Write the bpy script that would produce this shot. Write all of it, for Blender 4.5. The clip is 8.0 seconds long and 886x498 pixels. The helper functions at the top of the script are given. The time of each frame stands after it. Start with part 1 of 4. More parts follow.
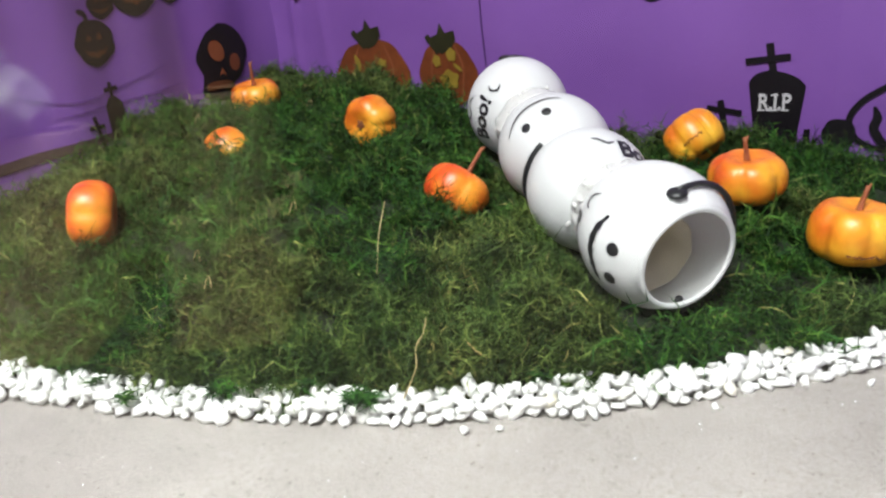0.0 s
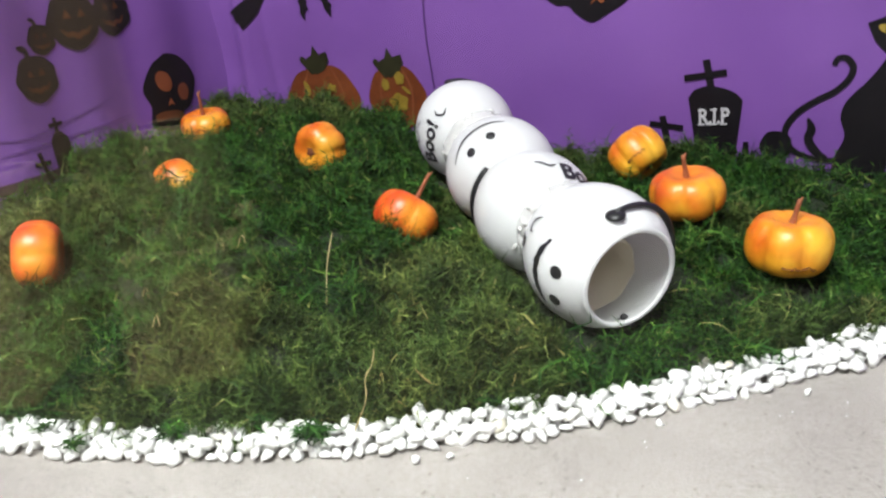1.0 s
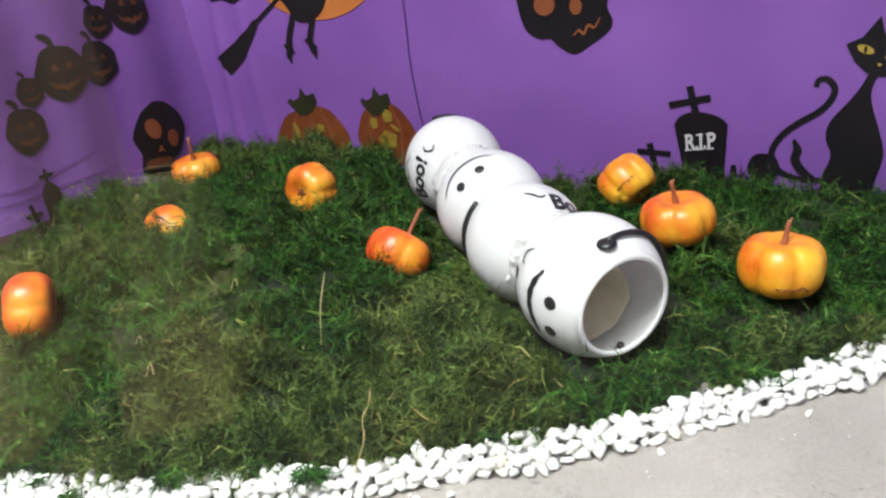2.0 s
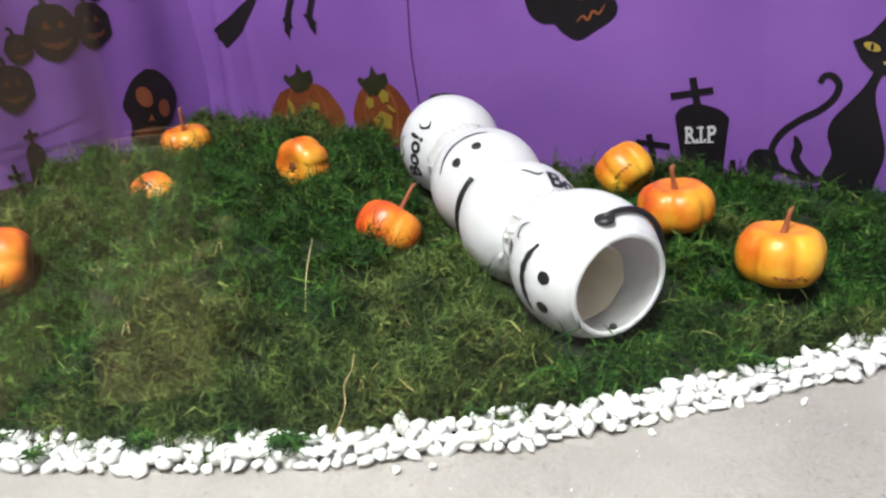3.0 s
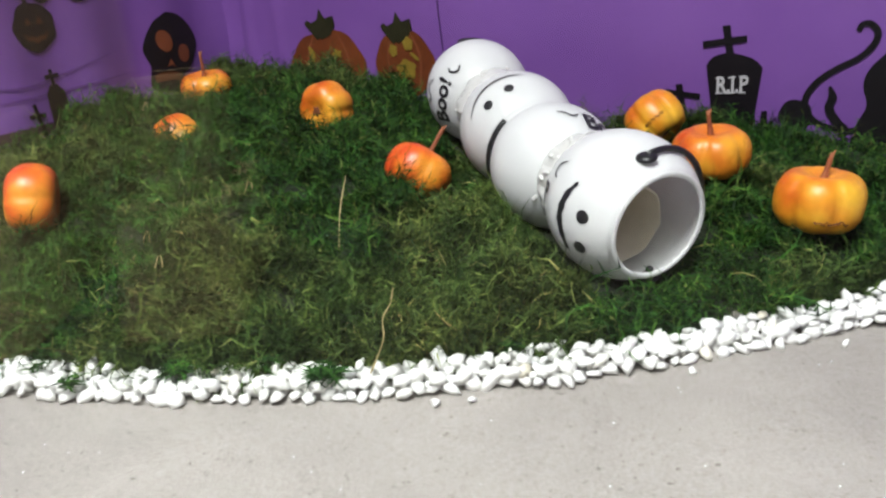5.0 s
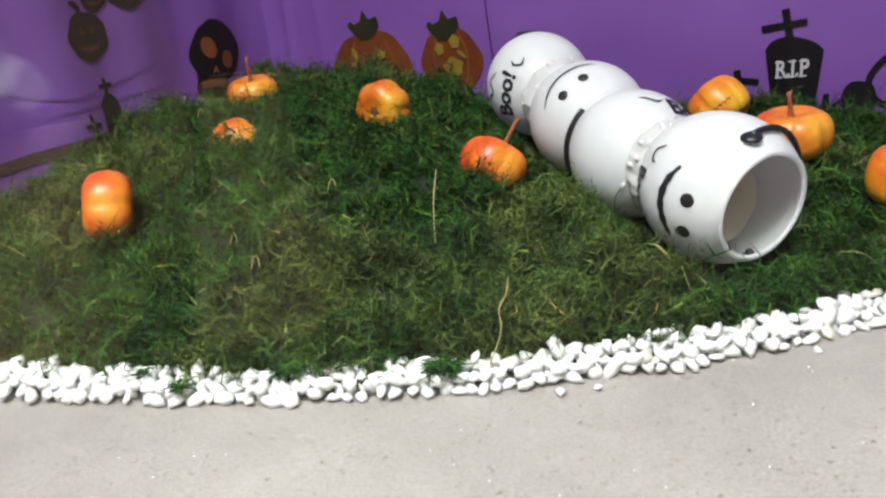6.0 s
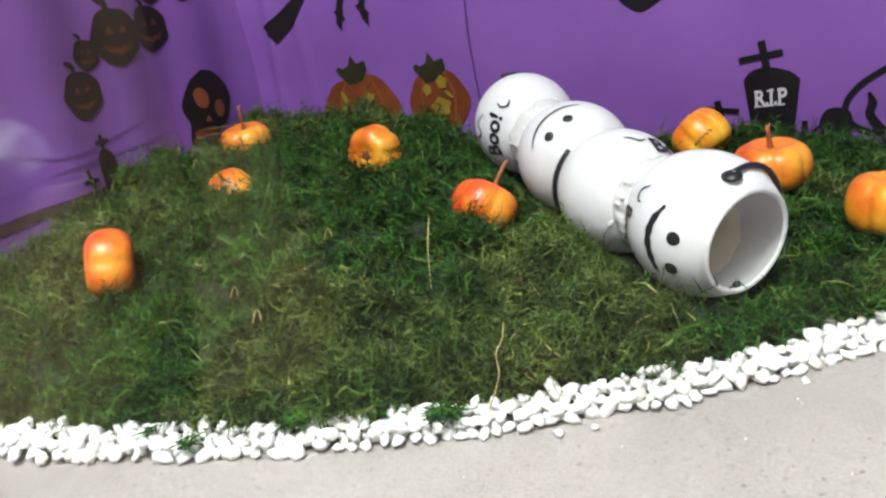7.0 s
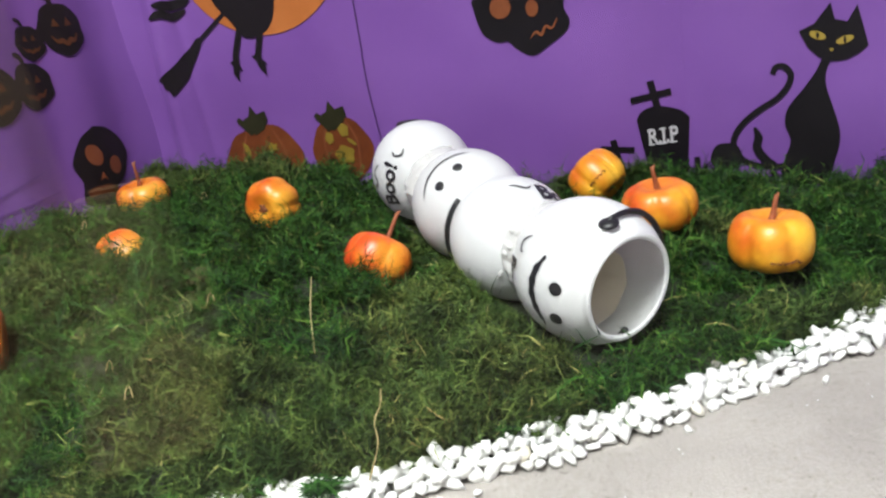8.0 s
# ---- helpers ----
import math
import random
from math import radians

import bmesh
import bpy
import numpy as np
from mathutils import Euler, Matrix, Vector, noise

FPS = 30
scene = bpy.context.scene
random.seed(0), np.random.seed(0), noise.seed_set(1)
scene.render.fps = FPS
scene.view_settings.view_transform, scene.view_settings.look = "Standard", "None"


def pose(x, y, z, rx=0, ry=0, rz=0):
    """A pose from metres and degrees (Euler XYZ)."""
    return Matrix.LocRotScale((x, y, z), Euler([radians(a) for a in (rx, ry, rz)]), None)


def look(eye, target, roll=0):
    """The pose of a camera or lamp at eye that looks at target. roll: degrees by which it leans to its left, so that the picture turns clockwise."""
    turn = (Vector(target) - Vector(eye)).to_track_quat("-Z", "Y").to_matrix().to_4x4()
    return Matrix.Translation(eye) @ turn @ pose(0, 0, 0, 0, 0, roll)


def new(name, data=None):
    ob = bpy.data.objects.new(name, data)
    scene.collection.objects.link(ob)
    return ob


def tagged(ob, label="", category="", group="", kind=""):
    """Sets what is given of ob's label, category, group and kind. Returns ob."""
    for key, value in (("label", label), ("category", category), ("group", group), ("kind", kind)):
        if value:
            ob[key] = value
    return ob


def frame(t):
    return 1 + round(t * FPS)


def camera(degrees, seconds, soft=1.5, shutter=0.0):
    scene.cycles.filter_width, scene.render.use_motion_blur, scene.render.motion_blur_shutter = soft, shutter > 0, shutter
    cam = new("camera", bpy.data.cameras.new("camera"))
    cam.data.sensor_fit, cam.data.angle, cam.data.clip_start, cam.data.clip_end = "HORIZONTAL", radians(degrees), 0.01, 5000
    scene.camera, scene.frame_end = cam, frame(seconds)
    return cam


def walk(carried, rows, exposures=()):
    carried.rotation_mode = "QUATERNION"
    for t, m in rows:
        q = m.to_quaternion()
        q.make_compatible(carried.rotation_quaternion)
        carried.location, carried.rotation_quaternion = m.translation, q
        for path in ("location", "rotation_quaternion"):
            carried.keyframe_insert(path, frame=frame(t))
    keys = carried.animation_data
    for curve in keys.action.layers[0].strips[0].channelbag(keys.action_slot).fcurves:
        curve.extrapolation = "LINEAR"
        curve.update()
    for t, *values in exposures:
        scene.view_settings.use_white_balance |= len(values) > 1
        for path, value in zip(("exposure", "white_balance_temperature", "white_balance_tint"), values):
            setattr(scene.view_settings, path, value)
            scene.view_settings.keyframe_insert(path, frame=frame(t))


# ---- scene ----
cam = camera(60.5, 8.0, soft=2.45)
METRES, EYE, TILT, LEAN, TURN = 0.22, 0.2, -22.0, 5.0, 0.0
ROWS = [
    (0.0, 0.0, 0.0, 0.0, 0.0, 0.0, 0.0),
    (0.5, 0.0313, -0.0034, 0.022, -1.81, 0.3, 0.56),
    (1.0, 0.0488, -0.0233, 0.0382, -2.44, 0.81, 2.38),
    (1.5, 0.0632, -0.035, 0.0483, -2.44, 2.67, 5.2),
    (3.0, 0.0477, 0.0379, -0.0378, -3.69, 3.71, 1.98),
    (3.5, 0.0727, 0.0575, -0.0907, -4.12, 1.87, 0.45),
    (4.0, 0.0827, 0.0523, -0.0999, -4.58, 1.35, -0.01),
    (5.5, -0.1379, 0.0812, -0.1037, -3.19, 1.21, 2.02),
    (6.0, -0.2523, 0.1041, -0.1247, -3.54, 1.72, 3.18),
    (6.5, -0.3057, 0.1117, -0.1268, -3.56, 2.26, 4.71),
    (7.0, -0.2514, 0.053, -0.0762, -3.79, 3.52, 5.65),
    (7.5, -0.1516, 0.069, -0.0387, -5.09, 4.94, 7.08),
    (8.0, -0.0994, 0.0766, -0.0351, -7.78, 5.52, 8.81),
]
EXPOSURES = [(0.0, -0.05), (1.5, 0.03), (3.0, 0.04), (4.0, -0.17), (5.5, -0.27), (6.5, -0.24), (7.0, -0.06), (8.0, 0.0)]
walk(cam, [(t, pose(0, 0, EYE, TILT, LEAN, TURN) @ pose(METRES * x, METRES * y, METRES * z, 90 + pitch, roll, yaw)) for t, x, y, z, yaw, pitch, roll in ROWS], EXPOSURES)

# ---- light and exposure ----
world = bpy.data.worlds.new("room_dark")
scene.world = world
world.use_nodes = True
world.node_tree.nodes["Background"].inputs[0].default_value = (0.9, 0.93, 1.0, 1)
world.node_tree.nodes["Background"].inputs[1].default_value = 0.05


def area_lamp(name, eye, target, sx, sy, watts, colour):
    data = bpy.data.lights.new(name, "AREA")
    data.shape, data.size, data.size_y, data.energy, data.color = "RECTANGLE", sx, sy, watts, colour
    ob = new(name, data)
    ob.matrix_world = look(eye, target)
    return ob


area_lamp("room_lamp", (-0.27, -0.30, 1.42), (-0.18, 0.0, 0.0), 0.6, 0.45, 47.5, (0.965, 1.0, 0.985))
scene.view_settings.exposure = 0.0


# ---- materials ----
def material(name, colour, rough=0.5, metal=0.0):
    m = bpy.data.materials.new(name)
    m.use_nodes = True
    b = m.node_tree.nodes["Principled BSDF"]
    b.inputs["Base Color"].default_value = (*colour, 1)
    b.inputs["Roughness"].default_value, b.inputs["Metallic"].default_value = rough, metal
    return m, m.node_tree, b


def noise_node(nt, scale, detail=4.0, rough=0.55, where="Object"):
    co = nt.nodes.new("ShaderNodeTexCoord")
    n = nt.nodes.new("ShaderNodeTexNoise")
    n.inputs["Scale"].default_value, n.inputs["Detail"].default_value, n.inputs["Roughness"].default_value = scale, detail, rough
    nt.links.new(co.outputs[where], n.inputs["Vector"])
    return n


def ramp(nt, source, stops):
    r = nt.nodes.new("ShaderNodeValToRGB")
    while len(r.color_ramp.elements) < len(stops):
        r.color_ramp.elements.new(0.5)
    for el, (p, c) in zip(r.color_ramp.elements, stops):
        el.position, el.color = p, (*c, 1)
    nt.links.new(source, r.inputs[0])
    return r.outputs[0]


def mix(nt, factor, a, b, blend="MIX"):
    n = nt.nodes.new("ShaderNodeMix")
    n.data_type, n.blend_type = "RGBA", blend
    for value, sock in ((factor, n.inputs[0]), (a, n.inputs[6]), (b, n.inputs[7])):
        if isinstance(value, bpy.types.NodeSocket):
            nt.links.new(value, sock)
        elif isinstance(value, tuple):
            sock.default_value = (*value, 1)
        else:
            sock.default_value = value
    return n.outputs[2]


def bump(nt, b, source, strength, distance):
    n = nt.nodes.new("ShaderNodeBump")
    n.inputs["Strength"].default_value, n.inputs["Distance"].default_value = strength, distance
    nt.links.new(source, n.inputs["Height"])
    nt.links.new(n.outputs[0], b.inputs["Normal"])


def two_scale(name, dark, light, rough, coarse, fine, relief=0.0, relief_size=0.001, metal=0.0):
    m, nt, b = material(name, light, rough, metal)
    big, small = noise_node(nt, coarse), noise_node(nt, fine, 6.0, 0.65)
    c = ramp(nt, big.outputs["Fac"], [(0.3, dark), (0.7, light)])
    g = ramp(nt, small.outputs["Fac"], [(0.3, (0.78, 0.78, 0.78)), (0.7, (1.0, 1.0, 1.0))])
    nt.links.new(mix(nt, 0.8, c, g, "MULTIPLY"), b.inputs["Base Color"])
    if relief:
        bump(nt, b, small.outputs["Fac"], relief, relief_size)
    return m


def moss_material(name, stops):
    m, nt, b = material(name, (0.06, 0.1, 0.03), 0.75)
    geo = nt.nodes.new("ShaderNodeNewGeometry")
    patch = noise_node(nt, 16.0, 3.0)
    own = ramp(nt, geo.outputs["Random Per Island"], stops)
    patch_tint = ramp(nt, patch.outputs["Fac"], [(0.36, (0.6, 0.85, 0.6)), (0.62, (1.1, 1.05, 0.95))])
    col = mix(nt, 1.0, own, patch_tint, "MULTIPLY")
    tuft = noise_node(nt, 62.0, 2.0)
    tone = ramp(nt, tuft.outputs["Fac"], [(0.36, (0.42, 0.5, 0.42)), (0.64, (1.45, 1.36, 1.28))])
    nt.links.new(mix(nt, 1.0, col, tone, "MULTIPLY"), b.inputs["Base Color"])
    b.inputs["Specular IOR Level"].default_value = 0.25
    return m


def pebble_material():
    m, nt, b = material("white_marble", (0.8, 0.8, 0.78), 0.45)
    info = nt.nodes.new("ShaderNodeObjectInfo")
    tint = ramp(nt, info.outputs["Random"], [(0.0, (0.74, 0.68, 0.54)), (0.05, (0.82, 0.81, 0.78)), (1.0, (0.88, 0.88, 0.875))])
    n = noise_node(nt, 160.0, 5.0)
    g = ramp(nt, n.outputs["Fac"], [(0.3, (0.9, 0.89, 0.87)), (0.6, (1.0, 1.0, 1.0))])
    nt.links.new(mix(nt, 0.8, tint, g, "MULTIPLY"), b.inputs["Base Color"])
    bump(nt, b, n.outputs["Fac"], 0.25, 0.0006)
    return m


def sand_material():
    m, nt, b = material("bathing_sand", (0.5, 0.45, 0.4), 0.9)
    big, grain, speck = noise_node(nt, 14.0), noise_node(nt, 700.0, 3.0), noise_node(nt, 420.0, 1.0)
    c = ramp(nt, big.outputs["Fac"], [(0.3, (0.29, 0.266, 0.248)), (0.7, (0.355, 0.328, 0.306))])
    g = ramp(nt, grain.outputs["Fac"], [(0.3, (0.78, 0.77, 0.76)), (0.65, (1.05, 1.05, 1.05))])
    s = ramp(nt, speck.outputs["Fac"], [(0.26, (0.55, 0.53, 0.51)), (0.31, (1.0, 1.0, 1.0))])
    nt.links.new(mix(nt, 1.0, mix(nt, 1.0, c, g, "MULTIPLY"), s, "MULTIPLY"), b.inputs["Base Color"])
    bump(nt, b, grain.outputs["Fac"], 0.5, 0.0008)
    return m


def pumpkin_material(name, low, mid, high):
    m, nt, b = material(name, mid, 0.4)
    big, fine = noise_node(nt, 30.0, 2.0), noise_node(nt, 220.0, 5.0)
    c = ramp(nt, big.outputs["Fac"], [(0.34, low), (0.49, mid), (0.66, high)])
    g = ramp(nt, fine.outputs["Fac"], [(0.3, (0.8, 0.75, 0.7)), (0.6, (1.0, 1.0, 1.0))])
    nt.links.new(mix(nt, 0.6, c, g, "MULTIPLY"), b.inputs["Base Color"])
    bump(nt, b, fine.outputs["Fac"], 0.12, 0.0006)
    b.inputs["Coat Weight"].default_value, b.inputs["Coat Roughness"].default_value = 0.12, 0.3
    return m


def sheet_material(name, dark, light):
    m, nt, b = material(name, light, 0.34)
    big, wrinkle = noise_node(nt, 7.0, 3.0), noise_node(nt, 30.0, 4.0)
    c = ramp(nt, big.outputs["Fac"], [(0.3, dark), (0.7, light)])
    nt.links.new(c, b.inputs["Base Color"])
    b.inputs["Specular IOR Level"].default_value = 0.35
    bump(nt, b, wrinkle.outputs["Fac"], 0.25, 0.004)
    return m


def glass_material():
    m, nt, b = material("clear_glass", (0.98, 0.99, 0.98), 0.0)
    b.inputs["Transmission Weight"].default_value, b.inputs["IOR"].default_value = 1.0, 1.5
    return m


MOSS = moss_material("green_moss", [(0.0, (0.004, 0.020, 0.003)), (0.4, (0.013, 0.060, 0.007)), (0.75, (0.036, 0.108, 0.013)), (0.95, (0.085, 0.165, 0.028)), (1.0, (0.2, 0.18, 0.07))])
# olive sprigs, also used where mirrored haze is painted on the moss
MOSS_OLIVE_HAZE = moss_material("olive_moss_haze", [(0.0, (0.014, 0.028, 0.006)), (0.35, (0.045, 0.080, 0.018)), (0.75, (0.092, 0.132, 0.034)), (0.96, (0.15, 0.185, 0.055)), (1.0, (0.27, 0.22, 0.10))])
# bed kept near black, so the shade of moss hollows is painted in
MOSS_BED_SHADE = two_scale("moss_bed_shade", (0.006, 0.014, 0.004), (0.02, 0.028, 0.010), 0.9, 30.0, 300.0, 0.6, 0.004)
PEBBLE, SAND = pebble_material(), sand_material()
PUMPKIN = pumpkin_material("orange_pumpkin", (0.60, 0.08, 0.008), (0.76, 0.21, 0.014), (0.84, 0.38, 0.03))
PUMPKIN_RED = pumpkin_material("red_pumpkin", (0.58, 0.05, 0.012), (0.76, 0.125, 0.014), (0.83, 0.30, 0.022))
PUMPKIN_GOLD = pumpkin_material("golden_pumpkin", (0.68, 0.13, 0.008), (0.80, 0.29, 0.016), (0.86, 0.46, 0.035))
SHEET = sheet_material("purple_plastic_sheet", (0.168, 0.066, 0.30), (0.213, 0.09, 0.362))
# darker copy of the sheet colour that paints the shade of creases
CREASE_SHADE = sheet_material("purple_crease_shade", (0.125, 0.046, 0.235), (0.16, 0.064, 0.285))
SHEET_FOLD = sheet_material("purple_sheet_fold", (0.045, 0.016, 0.09), (0.07, 0.025, 0.13))
INK = two_scale("black_print", (0.006, 0.005, 0.007), (0.011, 0.009, 0.012), 0.45, 20.0, 200.0)
INK_ORANGE = two_scale("orange_print", (0.44, 0.13, 0.03), (0.53, 0.17, 0.045), 0.45, 20.0, 200.0)
INK_EMBER = two_scale("dull_orange_print", (0.18, 0.05, 0.02), (0.24, 0.075, 0.03), 0.45, 30.0, 200.0)
INK_DIM = two_scale("dim_orange_print", (0.08, 0.03, 0.012), (0.12, 0.04, 0.016), 0.45, 30.0, 200.0)
INK_RUST = two_scale("rust_print", (0.12, 0.028, 0.010), (0.19, 0.05, 0.015), 0.45, 40.0, 200.0)
INK_YELLOW = two_scale("yellow_print", (0.22, 0.14, 0.02), (0.30, 0.21, 0.03), 0.45, 20.0, 200.0)
INK_AMBER = two_scale("amber_print", (0.33, 0.23, 0.04), (0.42, 0.30, 0.06), 0.45, 20.0, 200.0)
HEM = two_scale("brown_hem", (0.045, 0.025, 0.035), (0.07, 0.04, 0.05), 0.6, 20.0, 120.0)
INK_LEAF = two_scale("dark_green_print", (0.018, 0.018, 0.008), (0.034, 0.034, 0.014), 0.45, 30.0, 200.0)
INK_WHITE = two_scale("white_print", (0.5, 0.48, 0.52), (0.6, 0.58, 0.6), 0.45, 20.0, 200.0)
for ink in (INK, INK_ORANGE, INK_EMBER, INK_DIM, INK_RUST, INK_YELLOW, INK_AMBER, INK_LEAF, INK_WHITE, HEM):
    ink.node_tree.nodes["Principled BSDF"].inputs["Specular IOR Level"].default_value = 0.15
BLACK = two_scale("black_plastic", (0.012, 0.012, 0.014), (0.02, 0.02, 0.022), 0.4, 60.0, 300.0)
WHITE = two_scale("white_plastic", (0.92, 0.925, 0.93), (0.945, 0.95, 0.955), 0.3, 30.0, 250.0)


def let_light_in(m, colour, share):
    """Thin plastic that lets part of the light through."""
    nt = m.node_tree
    thin, blend = nt.nodes.new("ShaderNodeBsdfTranslucent"), nt.nodes.new("ShaderNodeMixShader")
    thin.inputs["Color"].default_value, blend.inputs[0].default_value = (*colour, 1), share
    nt.links.new(nt.nodes["Principled BSDF"].outputs[0], blend.inputs[1])
    nt.links.new(thin.outputs[0], blend.inputs[2])
    nt.links.new(blend.outputs[0], nt.nodes["Material Output"].inputs["Surface"])


let_light_in(WHITE, (0.96, 0.955, 0.94), 0.33)
GLUE, glue_nt, glue_b = material("hot_glue", (0.92, 0.91, 0.89), 0.12)
glue_b.inputs["Transmission Weight"].default_value = 0.35
bump(glue_nt, glue_b, noise_node(glue_nt, 220.0).outputs["Fac"], 0.4, 0.001)
STEM = two_scale("stem_brown", (0.25, 0.06, 0.025), (0.42, 0.14, 0.05), 0.6, 80.0, 400.0, 0.4, 0.001)
STRAW = two_scale("dry_straw", (0.28, 0.21, 0.085), (0.42, 0.34, 0.15), 0.6, 60.0, 500.0, 0.3, 0.0005)
CREAM = two_scale("cream_liner", (0.82, 0.75, 0.62), (0.87, 0.80, 0.68), 0.6, 40.0, 250.0, 0.1, 0.0005)
let_light_in(CREAM, (0.93, 0.86, 0.74), 0.5)
QUARTZ = material("quartz", (0.95, 0.95, 0.95), 0.08)[0]
BLOSSOM = two_scale("blossom_end", (0.10, 0.03, 0.01), (0.30, 0.08, 0.02), 0.8, 150.0, 500.0, 0.5, 0.001)
GLASS = glass_material()
PAINT = two_scale("room_paint", (0.14, 0.125, 0.115), (0.18, 0.165, 0.15), 0.85, 1.5, 30.0, 0.1, 0.002)
# brown of the added boxes, set to the tint of the mirrored haze
HAZE_BOX = two_scale("haze_box_brown", (0.29, 0.195, 0.105), (0.35, 0.245, 0.14), 0.85, 12.0, 160.0, 0.15, 0.0006)
BAG = two_scale("white_thin_plastic", (0.46, 0.45, 0.45), (0.54, 0.53, 0.53), 0.35, 20.0, 120.0, 0.3, 0.002)
# unseen west wall; colour set for the warm haze mirrored in the glass
WEST_HAZE_PAINT = two_scale("west_haze_paint", (0.055, 0.034, 0.027), (0.07, 0.045, 0.035), 0.85, 1.5, 30.0, 0.1, 0.002)
TABLE = two_scale("dark_table_wood", (0.018, 0.012, 0.009), (0.03, 0.02, 0.014), 0.7, 4.0, 60.0, 0.2, 0.001)


# ---- builders ----
def origin(ob):
    p = Vector((0, 0, 0))
    while ob:
        p += ob.location
        ob = ob.parent
    return p


def part(name, bm, mat, parent=None, label="", smooth=False, kind=""):
    """One mesh object from a bmesh in world coordinates, under parent."""
    if parent:
        bmesh.ops.translate(bm, vec=-origin(parent), verts=bm.verts)
    for f in bm.faces:
        f.smooth = smooth
    me = bpy.data.meshes.new(name)
    bm.to_mesh(me)
    bm.free()
    me.materials.append(mat)
    ob = new(name, me)
    ob.parent = parent
    return tagged(ob, label=label, kind=kind)


def thing(name, place, label, category, group="", kind=""):
    ob = new(name)
    ob.location = place
    ob.empty_display_size = 0.02
    return tagged(ob, label, category, group, kind)


def box(lo, hi, bm=None, turn=None):
    bm = bm or bmesh.new()
    r = bmesh.ops.create_cube(bm, size=1.0)
    lo, hi = Vector(lo), Vector(hi)
    m = Matrix.Translation((lo + hi) / 2) @ Matrix.Diagonal((*(hi - lo), 1))
    bmesh.ops.transform(bm, matrix=(turn or Matrix()) @ m, verts=r["verts"])
    return bm


def grid_mesh(point, us, vs):
    """A sheet of quads, point(u, v) for each u and v."""
    bm = bmesh.new()
    rows = [[bm.verts.new(point(u, v)) for v in vs] for u in us]
    for a, b in zip(rows, rows[1:]):
        for i in range(len(vs) - 1):
            bm.faces.new((a[i], b[i], b[i + 1], a[i + 1]))
    return bm


def tube(points, radii, sides=8, bm=None):
    bm = bm or bmesh.new()
    rings = []
    for i, (p, r) in enumerate(zip(points, radii)):
        p = Vector(p)
        d = Vector(points[min(i + 1, len(points) - 1)]) - Vector(points[max(i - 1, 0)])
        q = d.to_track_quat("Z", "Y")
        rings.append([bm.verts.new(p + q @ Vector((r * math.cos(k * math.tau / sides), r * math.sin(k * math.tau / sides), 0))) for k in range(sides)])
    for a, b in zip(rings, rings[1:]):
        for k in range(sides):
            bm.faces.new((a[k], a[(k + 1) % sides], b[(k + 1) % sides], b[k]))
    bm.faces.new(rings[0][::-1])
    bm.faces.new(rings[-1])
    return bm


def lerp(a, b, n):
    return [a + (b - a) * i / (n - 1) for i in range(n)]


def smooth_line(points, n=6):
    """A rounded run through 2D or 3D points."""
    pts = [Vector(p) for p in points]
    out = []
    for i in range(len(pts) - 1):
        p0, p1, p2, p3 = pts[max(i - 1, 0)], pts[i], pts[i + 1], pts[min(i + 2, len(pts) - 1)]
        for k in range(n):
            t = k / n
            out.append(0.5 * (2 * p1 + (p2 - p0) * t + (2 * p0 - 5 * p1 + 4 * p2 - p3) * t * t + (3 * p1 - p0 - 3 * p2 + p3) * t ** 3))
    return out + [pts[-1]]


# ---- plan of the tank ----
CORNER = Vector((-0.178, 0.815, 0))
ALONG = Vector((0.870, -0.493, 0))        # along the back wall
OUTWARD = Vector((-0.493, -0.870, 0))     # from the back wall towards the front glass
WIDTH, DEPTH, TALL, FLOOR = 0.95, 0.52, 0.45, -0.03
PLAN = Matrix(((ALONG.x, -OUTWARD.x, 0, CORNER.x), (ALONG.y, -OUTWARD.y, 0, CORNER.y), (0, 0, 1, 0), (0, 0, 0, 1)))


CENTRES = [Vector(c) for c in ((0.0468, 0.5729, 0.0798), (0.0643, 0.4975, 0.0651), (0.0768, 0.4446, 0.0532), (0.0985, 0.3735, 0.0488))]
AXIS = (CENTRES[3] - CENTRES[0]).normalized()
SIDE = AXIS.cross(Vector((0, 0, 1))).normalized()
RISE = SIDE.cross(AXIS)
FACING = Vector((0.362, -0.921, -0.136)).normalized()      # the front bucket is turned a little aside
FACING_SIDE = FACING.cross(Vector((0, 0, 1))).normalized()
TURNS = [(AXIS, SIDE, RISE)] * 3 + [(FACING, FACING_SIDE, FACING_SIDE.cross(FACING))]


def border(x):
    """Middle line of the pebble border."""
    return 0.297 + 0.74 * (x - 0.03) ** 2


